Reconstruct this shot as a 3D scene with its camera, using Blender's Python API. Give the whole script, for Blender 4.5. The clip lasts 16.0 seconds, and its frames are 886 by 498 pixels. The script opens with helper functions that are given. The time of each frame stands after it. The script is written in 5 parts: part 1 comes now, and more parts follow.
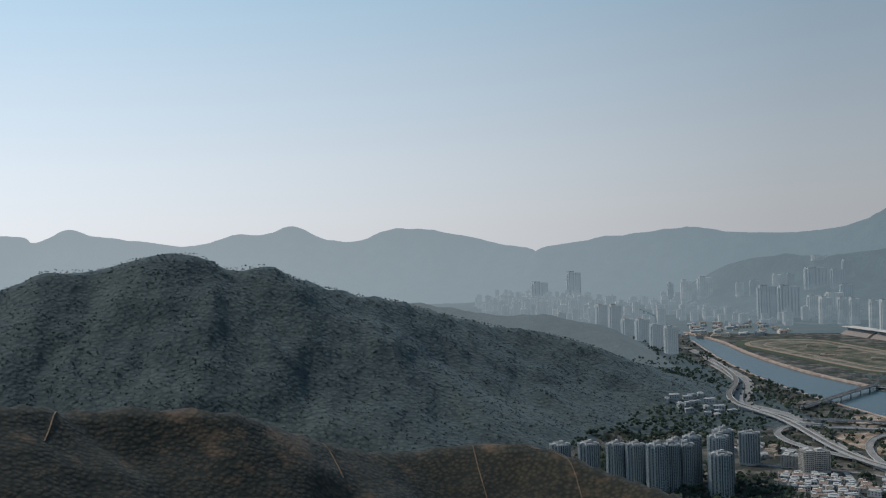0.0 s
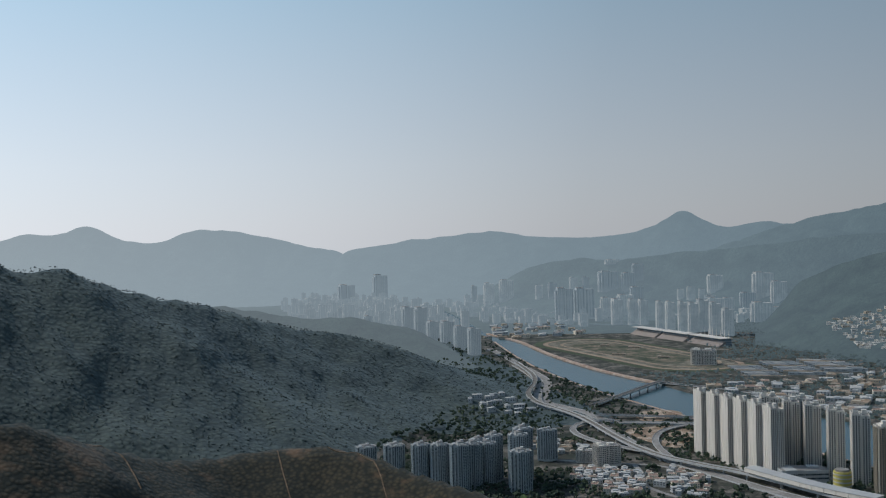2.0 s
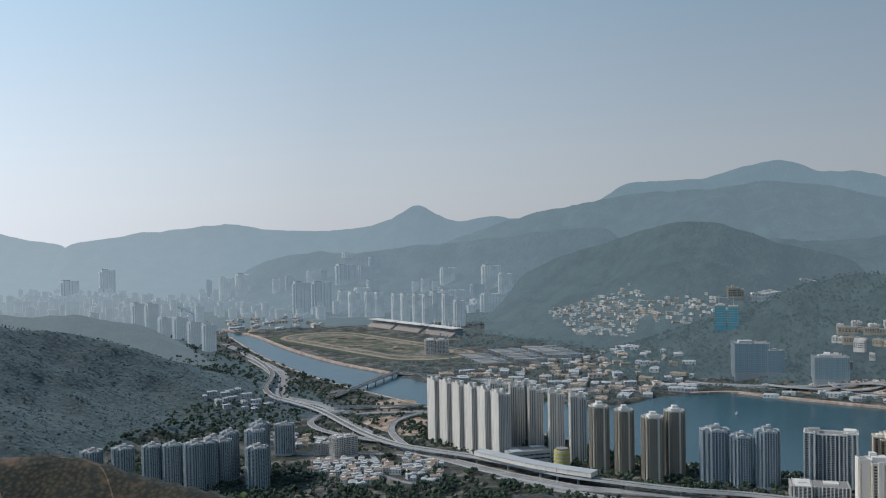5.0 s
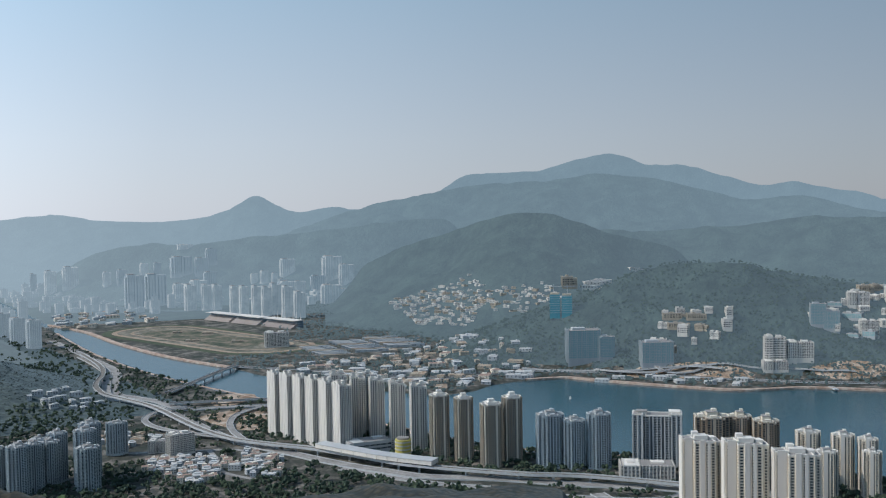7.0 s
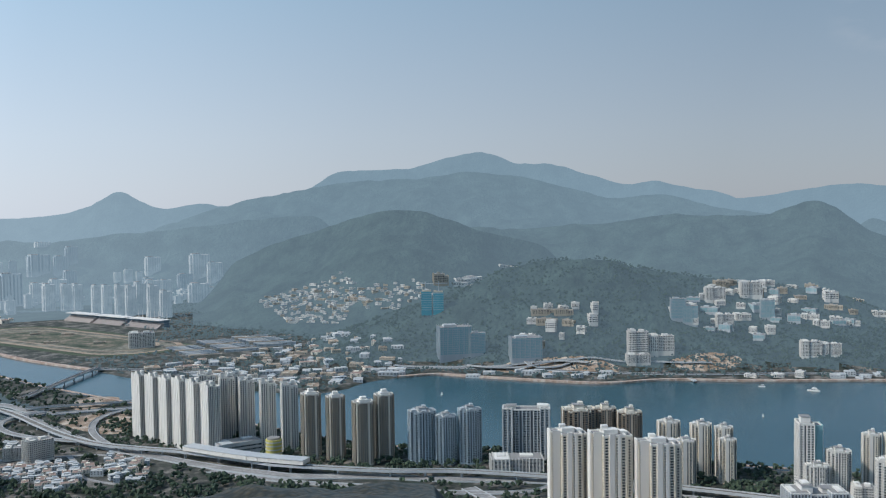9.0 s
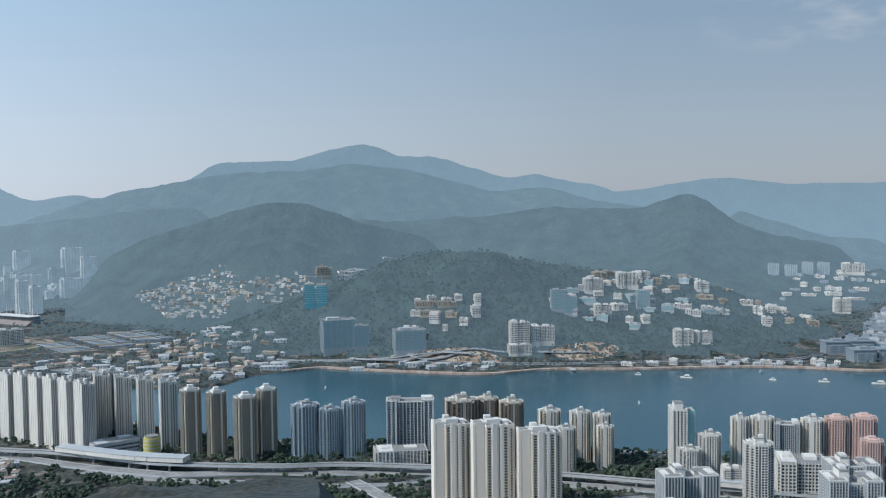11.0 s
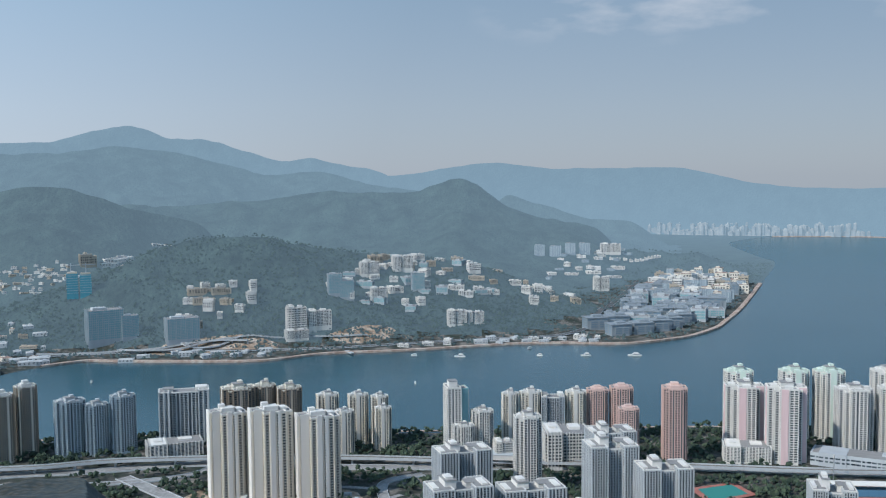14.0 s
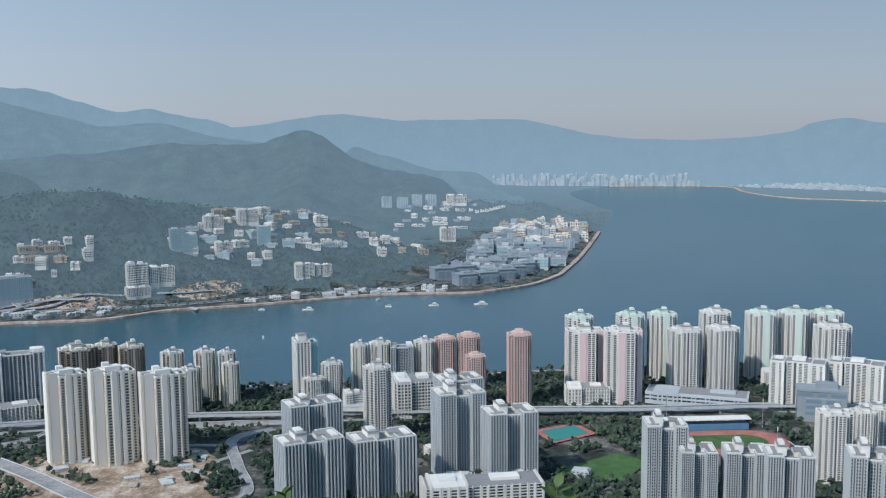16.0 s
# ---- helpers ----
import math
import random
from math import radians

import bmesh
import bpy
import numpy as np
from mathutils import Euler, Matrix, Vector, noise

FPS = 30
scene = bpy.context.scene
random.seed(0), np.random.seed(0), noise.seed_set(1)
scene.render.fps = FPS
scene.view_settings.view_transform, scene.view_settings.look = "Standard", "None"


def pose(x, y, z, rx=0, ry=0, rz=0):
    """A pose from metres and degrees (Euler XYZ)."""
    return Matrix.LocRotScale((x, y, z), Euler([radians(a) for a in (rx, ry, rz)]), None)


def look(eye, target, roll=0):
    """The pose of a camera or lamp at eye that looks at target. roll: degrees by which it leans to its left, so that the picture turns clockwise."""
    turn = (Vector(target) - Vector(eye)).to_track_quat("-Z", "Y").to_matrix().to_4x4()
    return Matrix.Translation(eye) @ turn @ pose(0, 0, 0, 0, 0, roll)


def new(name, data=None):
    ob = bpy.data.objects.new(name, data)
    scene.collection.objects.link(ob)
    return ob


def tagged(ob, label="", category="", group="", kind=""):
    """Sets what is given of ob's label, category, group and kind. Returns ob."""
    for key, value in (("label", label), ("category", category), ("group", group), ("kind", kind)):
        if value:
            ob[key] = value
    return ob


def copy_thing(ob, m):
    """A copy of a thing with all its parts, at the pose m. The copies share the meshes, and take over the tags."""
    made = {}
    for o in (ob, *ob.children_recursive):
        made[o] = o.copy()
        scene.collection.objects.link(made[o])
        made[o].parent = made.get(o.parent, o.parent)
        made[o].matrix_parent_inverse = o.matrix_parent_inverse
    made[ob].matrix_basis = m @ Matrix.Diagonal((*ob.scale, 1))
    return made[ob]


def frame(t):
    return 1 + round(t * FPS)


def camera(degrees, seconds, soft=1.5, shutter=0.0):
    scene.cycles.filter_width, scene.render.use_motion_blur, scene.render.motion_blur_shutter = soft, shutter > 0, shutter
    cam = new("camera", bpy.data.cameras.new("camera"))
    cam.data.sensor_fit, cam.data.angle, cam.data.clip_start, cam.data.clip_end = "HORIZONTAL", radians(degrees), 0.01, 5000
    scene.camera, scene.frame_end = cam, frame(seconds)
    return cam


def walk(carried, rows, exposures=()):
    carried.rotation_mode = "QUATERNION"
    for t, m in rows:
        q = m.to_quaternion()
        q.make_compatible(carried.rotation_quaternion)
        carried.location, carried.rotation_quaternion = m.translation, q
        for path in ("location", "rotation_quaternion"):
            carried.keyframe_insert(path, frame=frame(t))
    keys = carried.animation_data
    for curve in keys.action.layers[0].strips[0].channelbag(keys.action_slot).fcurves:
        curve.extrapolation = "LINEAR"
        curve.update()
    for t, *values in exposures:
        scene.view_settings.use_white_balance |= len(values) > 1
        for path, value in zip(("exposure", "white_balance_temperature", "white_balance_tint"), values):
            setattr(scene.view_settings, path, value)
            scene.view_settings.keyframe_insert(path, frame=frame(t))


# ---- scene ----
# ---- camera ----
cam = camera(48.2, 16.0, soft=1.2)
EYE = 280.0    # metres above the sea, on a hill top
ARM = 0.3      # the lens sits this far in front of the turning point
ROWS = [       # seconds, yaw, pitch, roll
    (0, 0.0, -0.7, 1.9),
    (0.5, -2.16, -0.76, 1.73),
    (1, -4.81, -0.76, 1.52),
    (1.5, -7.82, -0.78, 1.46),
    (2, -11.12, -0.85, 1.37),
    (2.5, -14.2, -0.91, 1.28),
    (3, -17.05, -0.99, 1.18),
    (3.5, -19.37, -1.07, 1.06),
    (4, -21.47, -1.19, 1.06),
    (6.5, -33.41, -2.12, 1.01),
    (7, -35.42, -2.24, 0.99),
    (7.5, -37.36, -2.3, 0.95),
    (8, -39.18, -2.35, 0.87),
    (8.5, -40.97, -2.41, 0.82),
    (9, -42.82, -2.5, 0.77),
    (11.5, -51.52, -3.15, 0.56),
    (12, -53.76, -3.29, 0.49),
    (12.5, -56.05, -3.44, 0.41),
    (13, -58.31, -3.59, 0.46),
    (13.5, -60.55, -3.77, 0.49),
    (14, -62.45, -4.05, 0.53),
    (14.5, -64.77, -4.68, 0.47),
    (15, -67.51, -5.64, 0.46),
    (15.5, -69.59, -6.33, 0.46),
    (16, -71.29, -6.9, 0.51),
]
walk(cam, [(t, pose(-ARM * math.sin(radians(yaw)), ARM * math.cos(radians(yaw)), EYE, 90 + pitch, roll, yaw))
           for t, yaw, pitch, roll in ROWS],
     exposures=[(0.0, -0.74, 6400, 10), (2.0, -0.68, 6350, 10), (3.0, -0.60, 6300, 10), (4.0, -0.48, 6250, 10), (6.5, -0.2, 6150, 10), (9.0, -0.06, 6000, 9), (12.0, 0.0, 5800, 8), (16.0, 0.05, 5750, 8)])

# ---- world and sun ----
SUN_AZ, SUN_EL = -62.0, 42.0          # degrees; azimuth from +y towards +x
sun_way = Vector((math.sin(radians(SUN_AZ)) * math.cos(radians(SUN_EL)),
                  math.cos(radians(SUN_AZ)) * math.cos(radians(SUN_EL)), math.sin(radians(SUN_EL))))
world = bpy.data.worlds.new("sky")
scene.world = world
world.use_nodes = True
wn, wl = world.node_tree.nodes, world.node_tree.links
sky = wn.new("ShaderNodeTexSky")
sky.sky_type = 'NISHITA'
sky.sun_disc = False
sky.sun_elevation, sky.sun_rotation = radians(SUN_EL), radians(SUN_AZ)
sky.altitude, sky.air_density, sky.dust_density, sky.ozone_density = 0, 1.0, 0.6, 2.0
tint = wn.new("ShaderNodeMix")            # the clear-sky gradient, a little cooler
tint.data_type, tint.blend_type = 'RGBA', 'MULTIPLY'
tint.inputs[0].default_value = 1.0
tint.inputs[7].default_value = (0.94, 0.97, 1.04, 1)
wl.new(sky.outputs[0], tint.inputs[6])
where = wn.new("ShaderNodeTexCoord")
split = wn.new("ShaderNodeSeparateXYZ")
wl.new(where.outputs["Generated"], split.inputs[0])
height = wn.new("ShaderNodeValToRGB")     # thick haze: pale at the horizon, bluer above
height.color_ramp.elements[0].position, height.color_ramp.elements[0].color = 0.0, (0.83, 0.86, 0.91, 1)
height.color_ramp.elements[1].position, height.color_ramp.elements[1].color = 0.62, (0.26, 0.41, 0.60, 1)
low = height.color_ramp.elements.new(0.07)
low.color = (0.77, 0.84, 0.91, 1)
mid = height.color_ramp.elements.new(0.25)
mid.color = (0.48, 0.68, 0.84, 1)
wl.new(split.outputs[2], height.inputs[0])
sunward = wn.new("ShaderNodeVectorMath")  # brighter towards the sun
sunward.operation = 'DOT_PRODUCT'
sunward.inputs[1].default_value = (math.sin(radians(SUN_AZ)), math.cos(radians(SUN_AZ)), 0.2)
wl.new(where.outputs["Generated"], sunward.inputs[0])
turn_ = wn.new("ShaderNodeMapRange")
for socket, value in zip(turn_.inputs[1:5], (-1.0, 1.0, 0.0, 1.0)):
    socket.default_value = value
wl.new(sunward.outputs["Value"], turn_.inputs[0])
gain = wn.new("ShaderNodeValToRGB")       # forward scattering of the hazy air
while len(gain.color_ramp.elements) < 6:
    gain.color_ramp.elements.new(0.5)
for e_, (at_, v_) in zip(gain.color_ramp.elements, [(0.05, 0.25), (0.25, 0.286), (0.42, 0.385), (0.58, 0.51), (0.72, 0.73), (0.9, 1.0)]):
    e_.position, e_.color = at_, (v_, v_, v_, 1)
wl.new(turn_.outputs[0], gain.inputs[0])
amount = wn.new("ShaderNodeMath")
amount.operation = 'MULTIPLY'
amount.inputs[1].default_value = 13.0
wl.new(gain.outputs[0], amount.inputs[0])
glow = wn.new("ShaderNodeVectorMath")
glow.operation = 'SCALE'
wl.new(height.outputs[0], glow.inputs[0])
wl.new(amount.outputs[0], glow.inputs["Scale"])
hazy = wn.new("ShaderNodeMix")
hazy.data_type = 'RGBA'
hazy.inputs[0].default_value = 0.88
wl.new(tint.outputs[2], hazy.inputs[6])
wl.new(glow.outputs[0], hazy.inputs[7])
puffs = wn.new("ShaderNodeTexNoise")      # a few thin fair-weather clouds over the bay
puffs.inputs["Scale"].default_value, puffs.inputs["Detail"].default_value = 1.0, 5
squash = wn.new("ShaderNodeMapping")
squash.inputs["Scale"].default_value = (11, 11, 34)
wl.new(where.outputs["Generated"], squash.inputs[0])
wl.new(squash.outputs[0], puffs.inputs["Vector"])
thin = wn.new("ShaderNodeMapRange")
for socket, value in zip(thin.inputs[1:5], (0.50, 0.68, 0.0, 0.6)):
    socket.default_value = value
wl.new(puffs.outputs["Fac"], thin.inputs[0])
bay = wn.new("ShaderNodeVectorMath")
bay.operation = 'DOT_PRODUCT'
bay.inputs[1].default_value = (math.sin(radians(76)) * math.cos(radians(9.3)), math.cos(radians(76)) * math.cos(radians(9.3)), math.sin(radians(9.3)))
wl.new(where.outputs["Generated"], bay.inputs[0])
band = wn.new("ShaderNodeMapRange")
for socket, value in zip(band.inputs[1:5], (0.978, 0.994, 0.0, 1.0)):
    socket.default_value = value
wl.new(bay.outputs["Value"], band.inputs[0])
above = wn.new("ShaderNodeMapRange")
for socket, value in zip(above.inputs[1:5], (0.125, 0.150, 0.0, 1.0)):
    socket.default_value = value
wl.new(split.outputs[2], above.inputs[0])
both = wn.new("ShaderNodeMath")
both.operation = 'MULTIPLY'
wl.new(band.outputs[0], both.inputs[0])
wl.new(thin.outputs[0], both.inputs[1])
cover = wn.new("ShaderNodeMath")
cover.operation = 'MULTIPLY'
wl.new(both.outputs[0], cover.inputs[0])
wl.new(above.outputs[0], cover.inputs[1])
clouds = wn.new("ShaderNodeMix")
clouds.data_type = 'RGBA'
clouds.inputs[7].default_value = (4.6, 4.6, 4.7, 1)
wl.new(cover.outputs[0], clouds.inputs[0])
wl.new(hazy.outputs[2], clouds.inputs[6])
wl.new(clouds.outputs[2], wn["Background"].inputs[0])
wn["Background"].inputs[1].default_value = 0.13
sun = new("sun", bpy.data.lights.new("sun", 'SUN'))
sun.data.energy, sun.data.angle, sun.data.color = 3.7, radians(1.2), (1.0, 0.91, 0.79)
sun.matrix_world = look(sun_way * 3000, (0, 0, 0))

# ---- materials ----
def principled(name, color, rough=0.8, metal=0.0, sheen=0.0, spec=0.3):
    m = bpy.data.materials.new(name)
    m.use_nodes = True
    b = m.node_tree.nodes["Principled BSDF"]
    b.inputs["Base Color"].default_value = (*color, 1)
    b.inputs["Roughness"].default_value = rough
    b.inputs["Metallic"].default_value = metal
    b.inputs["Specular IOR Level"].default_value = spec
    # blue-tinted sheen imitates airlight haze over the foliage
    if sheen:
        b.inputs["Sheen Weight"].default_value = sheen
        b.inputs["Sheen Roughness"].default_value = 0.6
        b.inputs["Sheen Tint"].default_value = (0.62, 0.84, 1.0, 1)
    return m, m.node_tree.nodes, m.node_tree.links, b


def position(n, l, scale, local=False, stretch=(1, 1, 1)):
    src = n.new("ShaderNodeTexCoord") if local else n.new("ShaderNodeNewGeometry")
    mp = n.new("ShaderNodeMapping")
    mp.inputs["Scale"].default_value = tuple(scale * s for s in stretch)
    l.new(src.outputs["Object" if local else "Position"], mp.inputs[0])
    return mp.outputs[0]


def noise_tex(n, l, scale, detail=4, local=False, stretch=(1, 1, 1), rough=0.55):
    t = n.new("ShaderNodeTexNoise")
    t.inputs["Scale"].default_value = 1.0
    t.inputs["Detail"].default_value = detail
    t.inputs["Roughness"].default_value = rough
    l.new(position(n, l, scale, local, stretch), t.inputs["Vector"])
    return t.outputs["Fac"]


def ramp(n, l, fac, stops):
    r = n.new("ShaderNodeValToRGB")
    while len(r.color_ramp.elements) < len(stops):
        r.color_ramp.elements.new(0.5)
    for e, (p, c) in zip(r.color_ramp.elements, stops):
        e.position, e.color = p, (*c, 1)
    l.new(fac, r.inputs[0])
    return r.outputs[0]


def mix(n, l, fac, a, b, mode='MIX'):
    m = n.new("ShaderNodeMix")
    m.data_type, m.blend_type = 'RGBA', mode
    for sock, v in ((m.inputs[0], fac), (m.inputs[6], a), (m.inputs[7], b)):
        if isinstance(v, (int, float)):
            sock.default_value = v
        elif isinstance(v, tuple):
            sock.default_value = (*v, 1)
        else:
            l.new(v, sock)
    return m.outputs[2]


def bump(n, l, b, height, strength, distance):
    k = n.new("ShaderNodeBump")
    k.inputs["Strength"].default_value, k.inputs["Distance"].default_value = strength, distance
    l.new(height, k.inputs["Height"])
    l.new(k.outputs[0], b.inputs["Normal"])


def foliage(name, dark, light, bare=None, bare_at=0.62, sheen=0.1, crown=0.14, relief=3.5):
    """Closed canopy or scrub: single crowns with shade painted between them, drifts of lighter growth, and bare soil
    where given.
    """
    m, n, l, b = principled(name, light, 0.9, 0, sheen, 0.1)
    big, mid, fine = noise_tex(n, l, 0.006, 5), noise_tex(n, l, 0.05, 4), noise_tex(n, l, 0.22, 3, rough=0.65)
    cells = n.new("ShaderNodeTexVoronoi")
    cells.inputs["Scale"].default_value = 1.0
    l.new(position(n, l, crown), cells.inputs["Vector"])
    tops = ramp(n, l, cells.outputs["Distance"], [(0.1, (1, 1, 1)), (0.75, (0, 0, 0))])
    # pale crown middles, dark edges: shade between crowns put into the colour
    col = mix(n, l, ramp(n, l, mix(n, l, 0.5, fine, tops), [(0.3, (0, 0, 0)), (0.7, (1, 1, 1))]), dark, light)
    col = mix(n, l, 0.8, col, ramp(n, l, big, [(0.3, (0.66, 0.70, 0.68)), (0.7, (1.35, 1.25, 1.05))]), 'MULTIPLY')
    col = mix(n, l, 0.5, col, ramp(n, l, mid, [(0.35, (0.7, 0.72, 0.7)), (0.65, (1.3, 1.25, 1.15))]), 'MULTIPLY')
    if bare:
        spot = mix(n, l, 0.5, big, mid)
        col = mix(n, l, ramp(n, l, spot, [(bare_at - 0.06, (0, 0, 0)), (bare_at + 0.05, (1, 1, 1))]), col, bare)
    l.new(col, b.inputs["Base Color"])
    bump(n, l, b, mix(n, l, 0.5, mix(n, l, 0.5, mid, fine), tops), 0.4, relief)
    return m


def patchy(name, a, b_, c, scale=0.03, rough=0.85):
    m, n, l, b = principled(name, a, rough)
    col = ramp(n, l, noise_tex(n, l, scale, 5, rough=0.7), [(0.38, a), (0.5, b_), (0.62, c)])
    l.new(mix(n, l, 0.35, col, ramp(n, l, noise_tex(n, l, scale * 8, 3), [(0.3, (0.5, 0.5, 0.5)), (0.7, (1.4, 1.4, 1.4))]), 'MULTIPLY'), b.inputs["Base Color"])
    return m


def concrete(name, color, rough=0.75, stain=0.35, scale=0.25, sheen=0.0):
    """Painted or tiled wall: vertical rain streaks and a fine mottle; each object differs a little."""
    m, n, l, b = principled(name, color, rough, 0, sheen)
    streak = ramp(n, l, noise_tex(n, l, scale, 4, True, (1, 1, 0.06)), [(0.3, (0.72, 0.71, 0.69)), (0.65, (1.05, 1.05, 1.05))])
    col = mix(n, l, stain, color, streak, 'MULTIPLY')
    info = n.new("ShaderNodeObjectInfo")
    col = mix(n, l, 0.6, col, ramp(n, l, info.outputs["Random"], [(0.0, (0.86, 0.86, 0.88)), (1.0, (1.06, 1.05, 1.02))]), 'MULTIPLY')
    l.new(col, b.inputs["Base Color"])
    return m


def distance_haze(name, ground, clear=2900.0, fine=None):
    """Backdrop of far slopes and towns, haze painted in as emission: paler with distance, most so low down and sunward.
    """
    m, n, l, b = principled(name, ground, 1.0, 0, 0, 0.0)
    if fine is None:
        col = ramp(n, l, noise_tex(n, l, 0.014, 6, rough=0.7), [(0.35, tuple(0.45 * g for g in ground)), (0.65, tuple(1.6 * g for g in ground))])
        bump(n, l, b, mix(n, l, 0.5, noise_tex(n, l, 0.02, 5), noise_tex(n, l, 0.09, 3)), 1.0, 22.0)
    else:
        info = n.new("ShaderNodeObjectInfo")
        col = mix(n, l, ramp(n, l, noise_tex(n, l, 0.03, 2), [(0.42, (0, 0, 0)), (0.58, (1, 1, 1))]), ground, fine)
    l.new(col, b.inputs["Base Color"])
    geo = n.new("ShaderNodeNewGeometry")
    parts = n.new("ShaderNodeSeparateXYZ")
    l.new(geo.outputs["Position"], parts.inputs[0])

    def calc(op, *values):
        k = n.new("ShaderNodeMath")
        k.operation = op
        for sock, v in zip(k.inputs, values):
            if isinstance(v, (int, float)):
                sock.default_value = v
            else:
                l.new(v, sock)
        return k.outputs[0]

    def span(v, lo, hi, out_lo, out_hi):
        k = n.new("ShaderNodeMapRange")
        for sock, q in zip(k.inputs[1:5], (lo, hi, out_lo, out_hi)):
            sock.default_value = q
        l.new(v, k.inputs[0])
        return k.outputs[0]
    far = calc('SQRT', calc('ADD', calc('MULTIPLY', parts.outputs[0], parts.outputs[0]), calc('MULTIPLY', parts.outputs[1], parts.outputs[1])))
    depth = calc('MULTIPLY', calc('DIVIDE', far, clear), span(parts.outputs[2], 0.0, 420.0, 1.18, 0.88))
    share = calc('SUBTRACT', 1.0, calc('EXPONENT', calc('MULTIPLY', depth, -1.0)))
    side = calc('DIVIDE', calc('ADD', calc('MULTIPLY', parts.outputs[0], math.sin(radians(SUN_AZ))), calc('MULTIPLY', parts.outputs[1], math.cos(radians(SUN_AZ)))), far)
    # airlight is a glow in the material itself, its share set by distance
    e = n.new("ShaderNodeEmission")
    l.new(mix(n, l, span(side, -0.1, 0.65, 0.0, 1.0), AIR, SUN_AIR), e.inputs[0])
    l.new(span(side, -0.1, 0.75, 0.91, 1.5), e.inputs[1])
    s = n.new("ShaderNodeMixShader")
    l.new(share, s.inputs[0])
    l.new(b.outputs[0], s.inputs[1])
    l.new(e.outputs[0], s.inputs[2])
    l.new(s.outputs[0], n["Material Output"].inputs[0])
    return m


AIR, SUN_AIR = (0.33, 0.455, 0.54), (0.43, 0.51, 0.56)   # emission colours of the painted haze on a hazy afternoon, away from and towards the sun
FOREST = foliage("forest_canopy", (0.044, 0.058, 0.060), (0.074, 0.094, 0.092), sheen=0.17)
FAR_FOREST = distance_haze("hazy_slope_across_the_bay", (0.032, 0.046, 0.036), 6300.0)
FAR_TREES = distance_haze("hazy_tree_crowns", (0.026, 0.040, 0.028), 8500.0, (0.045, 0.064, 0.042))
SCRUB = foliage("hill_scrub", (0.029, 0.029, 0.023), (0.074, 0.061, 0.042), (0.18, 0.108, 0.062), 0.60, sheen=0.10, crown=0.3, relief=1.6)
URBAN = patchy("urban_ground", (0.022, 0.032, 0.022), (0.06, 0.06, 0.05), (0.20, 0.18, 0.155))
MEADOW = patchy("turf_ground", (0.08, 0.09, 0.065), (0.15, 0.145, 0.11), (0.27, 0.24, 0.19), 0.02)
EARTH = patchy("bare_earth", (0.2, 0.14, 0.09), (0.34, 0.25, 0.18), (0.5, 0.42, 0.34), 0.05)
RIPRAP = patchy("shore_rock", (0.3, 0.21, 0.16), (0.42, 0.31, 0.25), (0.5, 0.42, 0.35), 0.1)
ASPHALT = patchy("asphalt", (0.07, 0.07, 0.07), (0.1, 0.098, 0.095), (0.14, 0.135, 0.13), 0.05)
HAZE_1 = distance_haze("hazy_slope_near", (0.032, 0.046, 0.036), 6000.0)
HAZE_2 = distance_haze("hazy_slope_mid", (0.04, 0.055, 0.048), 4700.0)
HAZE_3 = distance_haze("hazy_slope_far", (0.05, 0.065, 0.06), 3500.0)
SEA, sn, sl, sb = principled("sea_water", (0.03, 0.085, 0.11), 0.22, 0, 0, 0.5)
l_ = ramp(sn, sl, noise_tex(sn, sl, 0.004, 4), [(0.35, (0.022, 0.070, 0.092)), (0.65, (0.032, 0.084, 0.108))])
sl.new(l_, sb.inputs["Base Color"])

# ---- the lie of the land ----
def hash2(ix, iy, seed):
    h = (ix.astype(np.int64) * 374761393 + iy.astype(np.int64) * 668265263 + seed * 974634777) & 0xFFFFFFFF
    h = ((h ^ (h >> 13)) * 1274126177) & 0xFFFFFFFF
    return ((h ^ (h >> 16)) & 0xFFFF) / 65535.0


def value_noise(x, y, seed=0):
    ix, iy = np.floor(x), np.floor(y)
    fx, fy = x - ix, y - iy
    fx, fy = fx * fx * (3 - 2 * fx), fy * fy * (3 - 2 * fy)
    a, b = hash2(ix, iy, seed), hash2(ix + 1, iy, seed)
    c, d = hash2(ix, iy + 1, seed), hash2(ix + 1, iy + 1, seed)
    return (a * (1 - fx) + b * fx) * (1 - fy) + (c * (1 - fx) + d * fx) * fy - 0.5


def fbm(x, y, size, octaves=5, seed=0):
    out, amp = 0, 1.0
    for k in range(octaves):
        out = out + amp * value_noise(x / size + 17 * k, y / size - 9 * k, seed + k)
        size, amp = size / 2.03, amp * 0.5
    return out


def smooth_line(points, steps=6, closed=False):
    """Catmull-Rom through a handful of points."""
    p = [np.array(q, float) for q in points]
    n = len(p)
    out = []
    for i in range(n if closed else n - 1):
        a, b, c, d = (p[(i + k) % n] if closed else p[min(max(i + k, 0), n - 1)] for k in (-1, 0, 1, 2))
        for s in range(steps):
            t = s / steps
            out.append(0.5 * (2 * b + (c - a) * t + (2 * a - 5 * b + 4 * c - d) * t * t + (3 * b - a - 3 * c + d) * t ** 3))
    if not closed:
        out.append(p[-1])
    return np.array(out)


